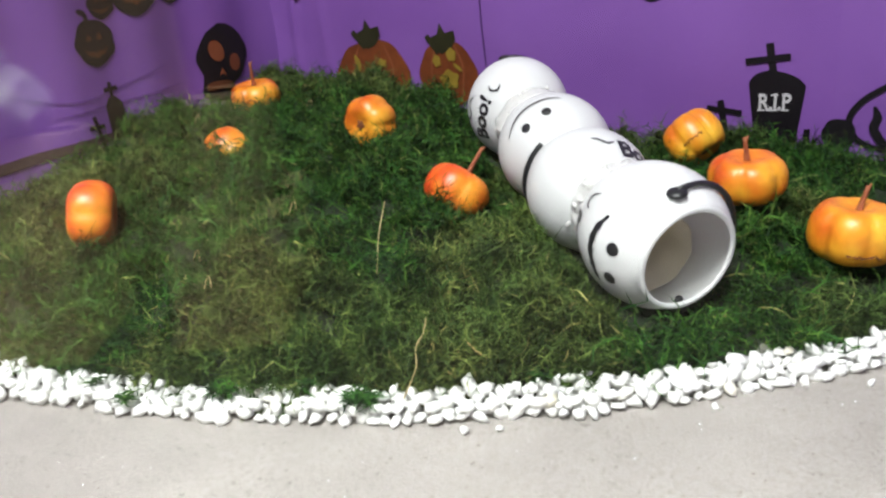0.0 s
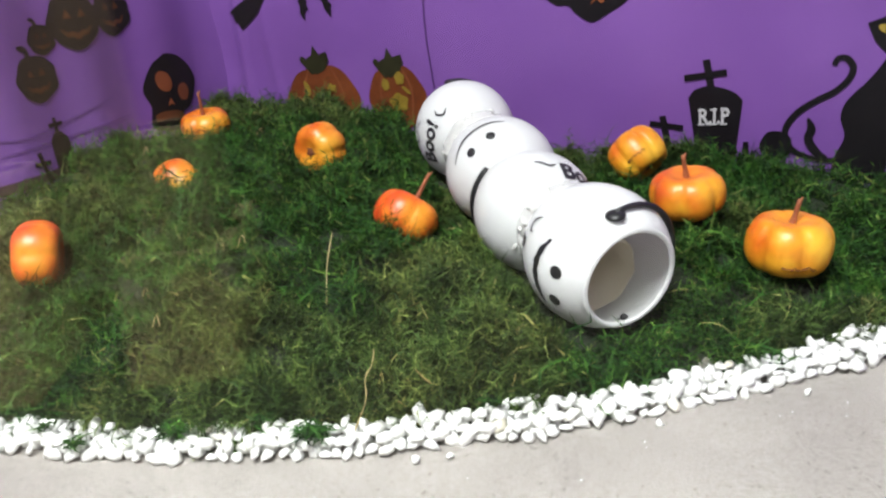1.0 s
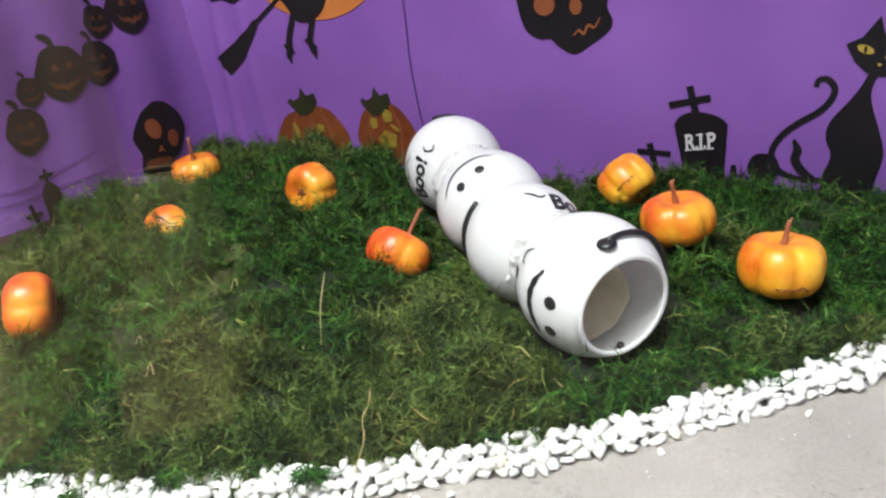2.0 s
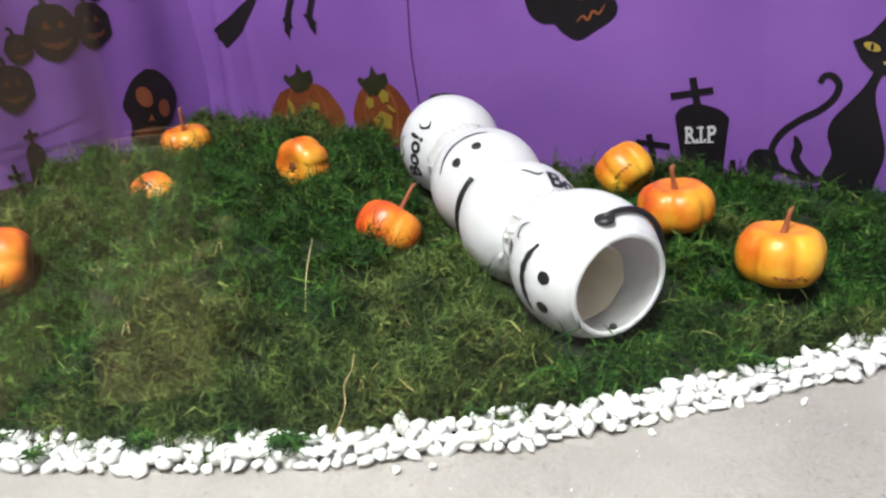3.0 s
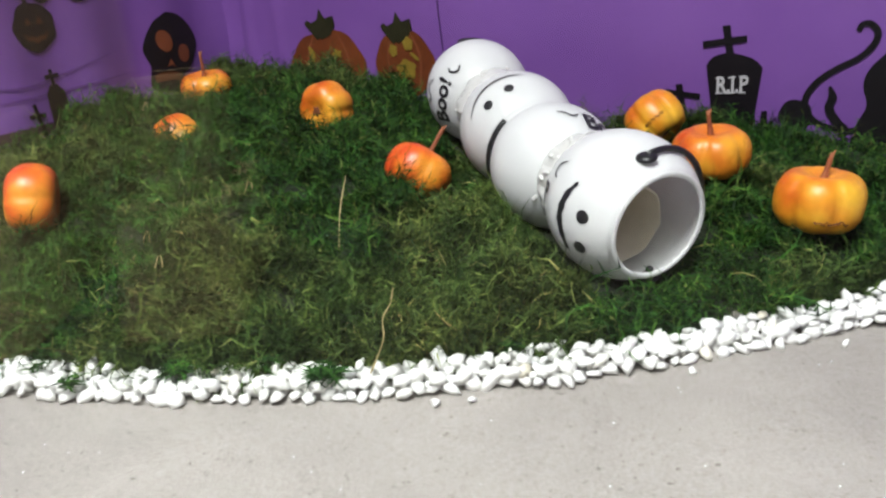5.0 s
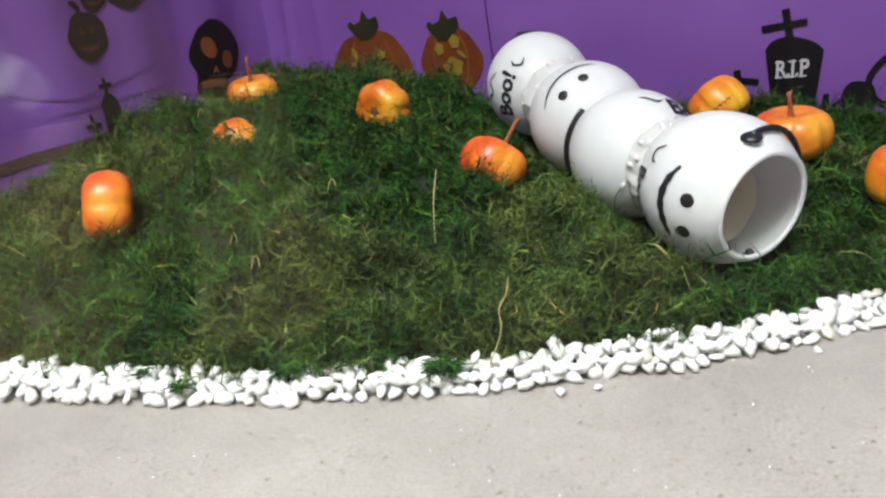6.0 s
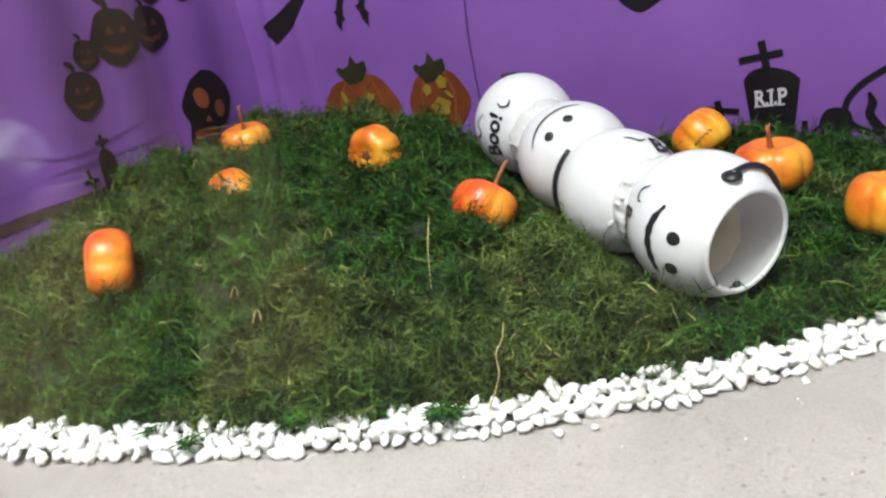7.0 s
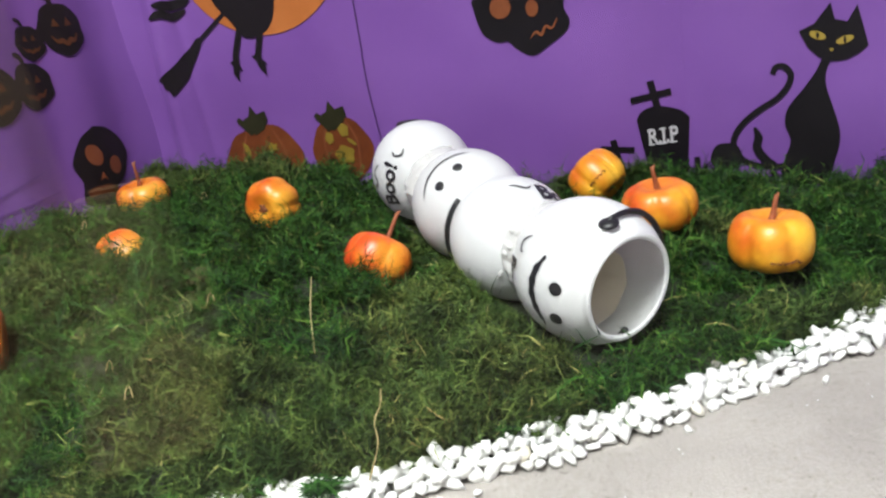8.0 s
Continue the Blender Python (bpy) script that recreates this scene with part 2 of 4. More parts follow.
def hill(x, y):
    """Height of the moss."""
    top = 0.031 + 0.049 / (1 + math.exp(max(-30, min(30, (x - 0.002) / 0.028))))
    far = max(0.0, y - border(x) - 0.004)
    lump = noise.noise((x * 20, y * 20, 3.0)) * 0.010 + noise.noise((x * 46, y * 46, 8.0)) * 0.013 - 0.002
    h = top * (1 - math.exp(-far / 0.095)) + lump * min(1.0, far / 0.03) + 0.004
    for px, py, deep in ((-0.228, 0.445, 0.012), (0.0, 0.468, 0.020), (-0.066, 0.585, 0.026), (-0.168, 0.570, 0.010), (-0.046, 0.372, 0.008), (-0.18, 0.69, 0.014), (0.17, 0.53, 0.004), (0.19, 0.355, 0.003), (0.268, 0.43, 0.014), (0.285, 0.365, 0.010), (0.125, 0.47, 0.010), (0.31, 0.48, 0.012), (-0.205, 0.52, 0.012), (-0.19, 0.415, 0.010), (-0.085, 0.50, 0.012)):
        h -= deep * math.exp(-((x - px) ** 2 + (y - py) ** 2) / 0.0011)
    wall = (x - CORNER.x) * ALONG.x + (y - CORNER.y) * ALONG.y
    h -= 0.016 * math.exp(-max(0.0, wall) / 0.06) * max(0.0, min(1.0, (0.66 - y) / 0.12))
    run = (x - CENTRES[0].x) * AXIS.x + (y - CENTRES[0].y) * AXIS.y
    aside = abs((x - CENTRES[0].x) * AXIS.y - (y - CENTRES[0].y) * AXIS.x)
    if -0.04 < run < 0.25 and aside < 0.037:
        h = min(h, CENTRES[0].z + AXIS.z * run - math.sqrt(0.0375 ** 2 - aside ** 2) + 0.0055)
    return h


def back(s, z, off=0.0):
    wave = 0.0016 * math.sin(s * 23 + 1.0 + z * 6) + 0.0012 * math.sin(s * 51 - z * 17) + 0.0012 * math.sin(z * 40 + s * 9)
    wave += 0.0026 * math.exp(-((s - 0.034 - 0.03 * z) / 0.006) ** 2) + 0.0018 * math.exp(-((s - 0.078 + 0.04 * z) / 0.007) ** 2)
    ease = 0.018 * math.exp(-s / 0.018)
    return CORNER + ALONG * s + OUTWARD * (0.003 + wave + ease * 0.6 + slack(s) + off) + Vector((0, 0, z))


def slack(s):
    """How far the loose sheet hangs into the tank near the corner."""
    return 0.010 * math.exp(-((s - 0.07) / 0.09) ** 2)


def printed(s, z, off=0.0):
    return back(s + 0.67 * slack(s), z, off)


def side(s, z, off=0.0):
    wave = 0.0016 * math.sin(s * 27 + z * 9) + 0.0014 * math.sin(s * 11 - z * 31) + 0.0022 * math.sin(s * 78 + 0.9 + 3 * z)
    ease = 0.018 * math.exp(-s / 0.018)
    return CORNER + OUTWARD * s + ALONG * (0.003 + wave + ease * 0.6 + off) + Vector((0, 0, z))


# ---- room and tank ----
def room():
    # unseen room; west wall set close so it mirrors as haze
    lo, hi = (-1.3, -2.0, -0.85), (2.2, 2.2, 2.35)
    t = 0.1
    walls = {"wall_north": ((lo[0], hi[1], lo[2]), (hi[0], hi[1] + t, hi[2])), "wall_south": ((lo[0], lo[1] - t, lo[2]), (hi[0], lo[1], hi[2])),
             "wall_west": ((lo[0] - t, lo[1], lo[2]), (lo[0], hi[1], hi[2])), "wall_east": ((hi[0], lo[1], lo[2]), (hi[0] + t, hi[1], hi[2])),
             "floor": ((lo[0], lo[1], lo[2] - t), (hi[0], hi[1], lo[2])), "ceiling": ((lo[0], lo[1], hi[2]), (hi[0], hi[1], hi[2] + t))}
    for name, (a, b) in walls.items():
        tagged(part(name, box(a, b), TABLE if name == "floor" else WEST_HAZE_PAINT if name == "wall_west" else PAINT), "plain painted room surface round the tank", "room", kind="structure")


room()
table = thing("table", PLAN @ Vector((WIDTH / 2, -DEPTH / 2, -0.85)), "dark-stained wooden table that carries the glass tank", "table")
bm = box((-0.32, -DEPTH - 0.45, FLOOR - 0.045), (WIDTH + 0.1, 0.1, FLOOR - 0.007), turn=PLAN)
bmesh.ops.bevel(bm, geom=bm.edges[:], offset=0.004, segments=2, affect="EDGES")
part("tabletop", bm, TABLE, table)
for i, j in ((0, 0), (1, 0), (0, 1), (1, 1)):
    x, y = -0.28 + i * (WIDTH + 0.28), -DEPTH - 0.41 + j * (DEPTH + 0.41)
    part("leg", box((x, y, -0.85), (x + 0.06, y + 0.06, FLOOR - 0.045), turn=PLAN), TABLE, table)

tank = thing("glass_tank", PLAN @ Vector((WIDTH / 2, -DEPTH / 2, FLOOR - 0.007)), "clear glass small-pet tank, open at the top", "tank", kind="structure")
for name, a, b in (("front_pane", (-0.006, -DEPTH - 0.005, FLOOR - 0.006), (WIDTH + 0.006, -DEPTH, TALL)), ("back_pane", (-0.006, 0.008, FLOOR - 0.006), (WIDTH + 0.006, 0.013, TALL)),
                   ("left_pane", (-0.013, -DEPTH + 0.001, FLOOR - 0.006), (-0.008, 0.007, TALL)), ("right_pane", (WIDTH + 0.001, -DEPTH + 0.001, FLOOR - 0.006), (WIDTH + 0.006, 0.007, TALL)),
                   ("bottom_pane", (-0.007, -DEPTH + 0.001, FLOOR - 0.0065), (WIDTH, 0.007, FLOOR - 0.001))):
    ob = part(name, box(a, b, turn=PLAN), GLASS, tank)
    ob.visible_shadow = False



def haze_box(x, y, z, wide, tall, deep, slope, label):
    """An added closed box with a sloping front that catches light; (x, y) is the right end of its front edge. It only
    makes haze mirrored in the front pane.
    """
    run, back_way = Vector((-0.51, 0.86, 0)), Vector((-0.86, -0.51, 0))
    ob = thing("haze_box", (x, y, z), label, "box", "cartons beside the tank")
    lean = tall * math.tan(radians(slope))
    bm = bmesh.new()
    ends = [[bm.verts.new(Vector((x, y, z)) + run * u + back_way * d + Vector((0, 0, h))) for d, h in ((0, 0), (lean, tall), (lean + deep, tall), (lean + deep, 0))] for u in (0, wide)]
    bm.faces.new(ends[0])
    bm.faces.new(ends[1][::-1])
    for k in range(4):
        j = (k + 1) % 4
        bm.faces.new((ends[0][k], ends[1][k], ends[1][j], ends[0][j]))
    bmesh.ops.recalc_face_normals(bm, faces=bm.faces)
    bmesh.ops.bevel(bm, geom=bm.edges[:], offset=0.0012, segments=2, affect="EDGES")
    part("body", bm, HAZE_BOX, ob)
    mid = Vector((x, y, z + tall + 0.0006)) + run * (wide / 2) + back_way * (lean + deep / 2)
    bm = bmesh.new()
    q = [bm.verts.new(mid + run * (wide * 0.48 * a) + back_way * (0.008 * b)) for a, b in ((-1, -1), (1, -1), (1, 1), (-1, 1))]
    bm.faces.new(q)
    bmesh.ops.solidify(bm, geom=bm.faces[:], thickness=0.0003)
    part("flap_tape", bm, STRAW, ob, "brown packing tape")
    return ob


def plastic_bag(place, size):
    """A knotted, crumpled bag."""
    ob = thing("plastic_bag", place, "crumpled white plastic bag with a knot, on an added box", "bag")
    bm = bmesh.new()
    bmesh.ops.create_icosphere(bm, subdivisions=4, radius=1.0)
    for v in bm.verts:
        k = 1 + 0.22 * noise.noise(v.co * 2.1) + 0.12 * abs(noise.noise(v.co * 5.3))
        v.co = Vector((v.co.x * k * size, v.co.y * k * size * 0.8, max(-0.62, v.co.z * k) * size * 0.8 + 0.62 * 0.8 * size)) + Vector(place)
    part("body", bm, BAG, ob, smooth=True)
    top = Vector(place) + Vector((0, 0, size * 1.25))
    bm = tube([top + Vector((0.2 * size * math.sin(k), 0.15 * size * math.cos(k * 1.7), 0.1 * size * k)) for k in range(5)], [0.2 * size, 0.12 * size, 0.16 * size, 0.26 * size, 0.3 * size], 10)
    part("knot", bm, BAG, ob, smooth=True)
    return ob


TABLETOP = FLOOR - 0.007
# boxes out of view, added to mirror brown haze in the front pane
haze_box(-0.347, 0.050, TABLETOP, 0.074, 0.078, 0.11, 24, "small brown added box with a sloping front, mirrored as haze")
haze_box(-0.391, 0.0365, TABLETOP + 0.078, 0.050, 0.075, 0.05, 24, "brown added box stacked on a wider one, mirrored as haze")
haze_box(-0.410, 0.165, TABLETOP, 0.12, 0.142, 0.035, 22, "brown added box that carries a white bag, mirrored as haze")
haze_box(-0.522, 0.095, TABLETOP, 0.22, 0.36, 0.10, 11, "tall brown added box behind a smaller one, mirrored as haze")
plastic_bag((-0.503, 0.167, TABLETOP + 0.142), 0.034)

# backdrop sheets, with printed shapes lying on them
zs = lerp(FLOOR, TALL - 0.01, 60)
wall_back = part("wall_back", grid_mesh(lambda s, z: back(s, z), lerp(0.0, 0.12, 80) + lerp(0.125, WIDTH, 110), zs), SHEET, smooth=True)
wall_left = part("wall_left", grid_mesh(lambda s, z: side(s, z), lerp(0.0, DEPTH - 0.002, 130), zs), SHEET, smooth=True)
wall_right = part("wall_right", grid_mesh(lambda s, z: back(WIDTH - 0.002, z) + OUTWARD * s, lerp(0.0, DEPTH - 0.004, 30), zs), SHEET, smooth=True)
for ob in (wall_back, wall_left, wall_right):
    sol = ob.modifiers.new("thickness", "SOLIDIFY")
    sol.thickness, sol.offset = 0.0006, 0.0
    tagged(ob, "glossy purple plastic backdrop sheet with spooky prints", "backdrop", kind="structure")


def flat_shape(outline, surface, off, bm=None):
    """A filled outline laid on a sheet; it follows the sheet's waves."""
    bm = bm or bmesh.new()
    f = bm.faces.new([bm.verts.new((p[0], p[1], 0)) for p in outline])
    before = set(bm.faces) - {f}
    geo = bmesh.ops.triangulate(bm, faces=[f])["faces"]
    for _ in range(2):
        edges = [e for e in {e for g in geo for e in g.edges} if e.calc_length() > 0.012]
        if edges:
            bmesh.ops.subdivide_edges(bm, edges=edges, cuts=1)
            bmesh.ops.triangulate(bm, faces=[g for g in bm.faces if g not in before])
            geo = [g for g in bm.faces if g not in before]
    for v in {v for g in geo for v in g.verts}:
        v.co = surface(v.co.x, v.co.y, off)
    return bm


def oval(s, z, rs, rz, n=28, rough=0.0, turn=0.0):
    out = []
    for k in range(n):
        a = k * math.tau / n
        q = 1 + rough * math.sin(a * 5 + s * 90)
        x, y = rs * q * math.cos(a), rz * q * math.sin(a)
        out.append((s + x * math.cos(turn) - y * math.sin(turn), z + x * math.sin(turn) + y * math.cos(turn)))
    return out


def ribbon(points, width, taper=0.3):
    pts = [Vector(p) for p in smooth_line(points)]
    left, right = [], []
    for i, p in enumerate(pts):
        d = (pts[min(i + 1, len(pts) - 1)] - pts[max(i - 1, 0)]).normalized()
        end = min(i, len(pts) - 1 - i) / max(1, len(pts) - 1) * 4
        w = width / 2 * (taper + (1 - taper) * min(1.0, end))
        left.append((p.x - d.y * w, p.y + d.x * w))
        right.append((p.x + d.y * w, p.y - d.x * w))
    return left + right[::-1]


def bar(a, b, width):
    a, b = Vector(a), Vector(b)
    d = (b - a).normalized() * width / 2
    return [(a.x - d.y, a.y + d.x), (a.x + d.y, a.y - d.x), (b.x + d.y, b.y - d.x), (b.x - d.y, b.y + d.x)]


def stamp(name, shapes, mat, wall, surface, off=0.0012, label=""):
    for n, shape in enumerate(shapes):
        bm = flat_shape(shape, surface, off + n * 0.00005)
        bmesh.ops.recalc_face_normals(bm, faces=bm.faces)
        part(name, bm, mat, wall, label, smooth=True)


def print_back():
    w, f = wall_back, printed
    stamp("moon", [oval(0.16, 0.287, 0.09, 0.09, 56)], INK_ORANGE, w, f, label="orange printed moon")
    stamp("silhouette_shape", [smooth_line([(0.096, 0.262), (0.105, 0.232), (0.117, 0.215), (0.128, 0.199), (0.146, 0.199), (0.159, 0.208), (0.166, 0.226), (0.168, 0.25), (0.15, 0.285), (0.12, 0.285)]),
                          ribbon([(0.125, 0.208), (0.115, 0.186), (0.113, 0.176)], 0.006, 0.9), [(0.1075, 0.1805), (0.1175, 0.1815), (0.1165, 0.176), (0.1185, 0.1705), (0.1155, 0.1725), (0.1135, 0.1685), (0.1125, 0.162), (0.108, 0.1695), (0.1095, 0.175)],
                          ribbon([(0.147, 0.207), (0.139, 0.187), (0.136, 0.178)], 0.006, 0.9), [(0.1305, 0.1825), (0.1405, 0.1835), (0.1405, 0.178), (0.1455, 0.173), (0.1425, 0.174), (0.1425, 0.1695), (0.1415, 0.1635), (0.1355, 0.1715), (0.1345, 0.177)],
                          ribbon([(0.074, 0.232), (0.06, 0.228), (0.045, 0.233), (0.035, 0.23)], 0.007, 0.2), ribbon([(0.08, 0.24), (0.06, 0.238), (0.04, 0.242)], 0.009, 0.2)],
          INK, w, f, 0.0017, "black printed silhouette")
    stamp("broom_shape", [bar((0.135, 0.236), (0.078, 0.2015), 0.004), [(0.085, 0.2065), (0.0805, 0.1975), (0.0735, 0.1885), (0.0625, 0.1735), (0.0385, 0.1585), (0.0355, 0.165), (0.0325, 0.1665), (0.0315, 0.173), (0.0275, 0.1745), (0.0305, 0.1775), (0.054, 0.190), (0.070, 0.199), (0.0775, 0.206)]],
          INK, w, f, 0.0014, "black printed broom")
    for cs, cz, hw, hh, tall in ((0.1175, 0.086, 0.0415, 0.034, 0.1355), (0.2015, 0.087, 0.0305, 0.030, 0.1295)):
        lobes = [(cs + hw * math.cos(a) * (1 + 0.03 * math.cos(6 * a)), cz + hh * math.sin(a) * (1 + 0.04 * math.cos(5 * a + 0.6))) for a in lerp(0, math.tau, 49)[:-1]]
        stamp("pumpkin_shape", [lobes], INK_RUST, w, f, label="rust-coloured printed pumpkin")
        stamp("pumpkin_rib", [ribbon([(cs + k * hw * 0.3, cz + hh * 0.93), (cs + k * hw * 0.55, cz + 0.005), (cs + k * hw * 0.4, cz - hh * 0.9)], 0.0022) for k in (-1, 1)], INK_EMBER, w, f, 0.0015)
        stamp("leaf_shape", [[(cs - 0.012, tall - 0.018), (cs - 0.013, tall - 0.008), (cs - 0.007, tall - 0.006), (cs - 0.003, tall + 0.004), (cs + 0.002, tall - 0.005), (cs + 0.011, tall - 0.003), (cs + 0.012, tall - 0.011), (cs + 0.006, tall - 0.02), (cs - 0.004, tall - 0.024)],
                             ribbon([(cs - 0.019, tall - 0.007), (cs - 0.014, tall - 0.013), (cs - 0.007, tall - 0.023)], 0.006, 0.7)], INK_LEAF, w, f, 0.0017, "dark green printed leaf")
    stamp("face_patch", [oval(0.1915, 0.0995, 0.0042, 0.0055, rough=0.1), oval(0.2074, 0.105, 0.005, 0.006, rough=0.1), ribbon([(0.209, 0.097), (0.217, 0.090)], 0.0035), oval(0.2035, 0.0825, 0.0095, 0.0085, rough=0.12),
                         ribbon([(0.098, 0.106), (0.101, 0.096), (0.096, 0.086)], 0.005), oval(0.128, 0.098, 0.005, 0.004, rough=0.2)], INK_YELLOW, w, f, 0.002, "yellow printed face patch")
    stamp("sheet_seam", [ribbon([(0.2425, 0.07), (0.241, 0.115), (0.2405, 0.15), (0.2425, 0.215), (0.245, 0.43)], 0.0014, 0.8)], SHEET_FOLD, w, f, 0.0012, "dark overlap edge of the sheet")
    stamp("skull_shape", [smooth_line([(0.346, 0.178), (0.35, 0.166), (0.36, 0.158), (0.3695, 0.157), (0.3755, 0.1505), (0.388, 0.143), (0.402, 0.149), (0.4165, 0.1575), (0.4205, 0.166), (0.417, 0.176), (0.419, 0.19), (0.409, 0.204), (0.385, 0.212), (0.357, 0.205), (0.344, 0.192)], 4)],
          INK, w, f, label="black printed skull")
    stamp("skull_eye", [oval(0.367, 0.184, 0.0085, 0.0085, turn=0.4), oval(0.392, 0.1795, 0.005, 0.0065)], INK_EMBER, w, f, 0.002)
    stamp("skull_mouth", [ribbon([(0.388, 0.157), (0.393, 0.161), (0.397, 0.158), (0.401, 0.164), (0.406, 0.162), (0.411, 0.169)], 0.0022)], INK_EMBER, w, f, 0.002)
    stamp("tombstone_shape", [smooth_line([(0.4635, 0.0815), (0.468, 0.0875), (0.477, 0.0905), (0.486, 0.0895), (0.497, 0.0855), (0.5035, 0.0795)], 5) + [(0.4975, 0.02), (0.4715, 0.02)],
                              bar((0.4765, 0.1105), (0.4805, 0.088), 0.0055), bar((0.4605, 0.097), (0.4915, 0.1005), 0.005)], INK, w, f, label="black printed tombstone with a cross")
    stamp("cross_shape", [bar((0.4435, 0.0675), (0.4515, 0.02), 0.0052), bar((0.4335, 0.0615), (0.4595, 0.0575), 0.0045)], INK, w, f, label="black printed cross")
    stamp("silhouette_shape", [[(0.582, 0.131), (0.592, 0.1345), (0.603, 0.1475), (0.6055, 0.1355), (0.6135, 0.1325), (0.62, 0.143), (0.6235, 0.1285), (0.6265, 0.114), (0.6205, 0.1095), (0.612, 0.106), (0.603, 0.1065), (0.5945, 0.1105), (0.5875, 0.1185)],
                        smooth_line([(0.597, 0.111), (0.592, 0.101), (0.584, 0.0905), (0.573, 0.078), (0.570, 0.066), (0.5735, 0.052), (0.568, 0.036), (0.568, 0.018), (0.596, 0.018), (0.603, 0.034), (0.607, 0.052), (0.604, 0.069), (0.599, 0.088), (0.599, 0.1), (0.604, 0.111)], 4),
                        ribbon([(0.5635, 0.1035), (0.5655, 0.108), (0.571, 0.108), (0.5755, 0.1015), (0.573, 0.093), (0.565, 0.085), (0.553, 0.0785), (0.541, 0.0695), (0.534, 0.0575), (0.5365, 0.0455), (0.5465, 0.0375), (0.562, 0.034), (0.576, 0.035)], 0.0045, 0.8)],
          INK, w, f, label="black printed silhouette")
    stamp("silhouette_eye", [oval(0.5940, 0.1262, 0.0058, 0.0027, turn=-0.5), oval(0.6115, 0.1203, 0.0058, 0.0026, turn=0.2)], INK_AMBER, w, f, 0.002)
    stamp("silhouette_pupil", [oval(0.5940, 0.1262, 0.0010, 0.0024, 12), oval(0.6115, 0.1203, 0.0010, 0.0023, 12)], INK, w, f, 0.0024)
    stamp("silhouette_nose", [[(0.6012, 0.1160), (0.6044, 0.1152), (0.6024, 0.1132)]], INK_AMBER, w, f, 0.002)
    stamp("shrub_shape", [oval(0.528, 0.045, 0.0115, 0.0115, rough=0.03), [(0.503, 0.02), (0.5045, 0.047), (0.5085, 0.0475), (0.5105, 0.02)], ribbon([(0.549, 0.066), (0.5515, 0.058), (0.55, 0.05), (0.556, 0.04), (0.563, 0.036)], 0.006, 0.3)], INK, w, f, 0.0014, "black printed shrub")


def print_left():
    w, f = wall_left, side
    stamp("skull_shape", [smooth_line([(0.0856, 0.1489), (0.0715, 0.1455), (0.0575, 0.134), (0.0518, 0.1195), (0.058, 0.105), (0.066, 0.0962), (0.0765, 0.0915), (0.085, 0.078), (0.1125, 0.0845), (0.1098, 0.1035), (0.1148, 0.1185), (0.1092, 0.1308), (0.0998, 0.1423)], 4)], INK, w, f, label="black printed skull")
    stamp("skull_eye", [oval(0.0925, 0.1243, 0.0078, 0.0102, turn=-0.5), oval(0.0720, 0.1110, 0.0072, 0.0082)], INK_EMBER, w, f, 0.002)
    stamp("skull_nose", [[(0.0890, 0.1085), (0.0935, 0.1015), (0.0890, 0.1030), (0.0855, 0.1000)]], INK_EMBER, w, f, 0.002)
    # brown haze mirrored over the lower skull, painted on as a band
    stamp("skull_haze", [ribbon([(0.0775, 0.0885), (0.087, 0.0925), (0.1, 0.0935), (0.1085, 0.0925)], 0.0075, 0.7)], INK_DIM, w, f, 0.002)
    for s, z, r in ((0.2165, 0.1500, 0.0195), (0.2035, 0.1785, 0.0125), (0.1710, 0.1885, 0.0240), (0.1300, 0.1912, 0.0205), (0.1188, 0.2250, 0.0150), (0.0833, 0.2330, 0.0235)):
        body = [(s + r * (1 + 0.045 * math.cos(7 * a)) * math.cos(a), z + r * 0.94 * (1 + 0.04 * math.cos(5 * a + 1.0)) * math.sin(a)) for a in lerp(0, math.tau, 57)[:-1]]
        stamp("lantern_shape", [body, ribbon([(s + r * 0.15, z + r * 0.8), (s + r * 0.25, z + r * 1.15), (s + r * 0.6, z + r * 1.3)], r * 0.24)], INK, w, f, label="black printed pumpkin lantern")
        grin = [(s + r * 0.58 * k, z - r * (0.42 - 0.22 * k * k) - r * 0.1 * (i % 2)) for i, k in enumerate(lerp(-1, 1, 7))]
        stamp("lantern_face", [ribbon(grin, r * 0.17), [(s + r * 0.45, z + r * 0.12), (s + r * 0.28, z + r * 0.42), (s + r * 0.12, z + r * 0.1)], [(s - r * 0.45, z + r * 0.12), (s - r * 0.28, z + r * 0.42), (s - r * 0.12, z + r * 0.1)]], INK_DIM, w, f, 0.002)
    stamp("tombstone_shape", [[(0.2015, 0.07), (0.2025, 0.1), (0.208, 0.106), (0.2155, 0.106), (0.2205, 0.1), (0.2215, 0.07)], bar((0.2115, 0.118), (0.2115, 0.104), 0.0035), bar((0.2045, 0.1125), (0.2185, 0.1125), 0.0035)], INK, w, f, label="black printed tombstone")
    stamp("cross_shape", [bar((0.236, 0.095), (0.231, 0.06), 0.004), bar((0.227, 0.0855), (0.243, 0.0865), 0.0035)], INK, w, f)
    stamp("sheet_hem", [ribbon([(0.17, 0.074), (0.25, 0.075), (0.33, 0.075), (0.5, 0.072)], 0.008, 0.8)], HEM, w, f, 0.0011, "dark folded hem of the sheet")
    # shade of two shallow folds, drawn as darker purple strokes
    stamp("crease_shade", [ribbon([(0.30, 0.124), (0.24, 0.108), (0.15, 0.122)], 0.0016), ribbon([(0.27, 0.100), (0.2, 0.100), (0.13, 0.103)], 0.0016)], CREASE_SHADE, w, f, 0.0011)


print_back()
print_left()


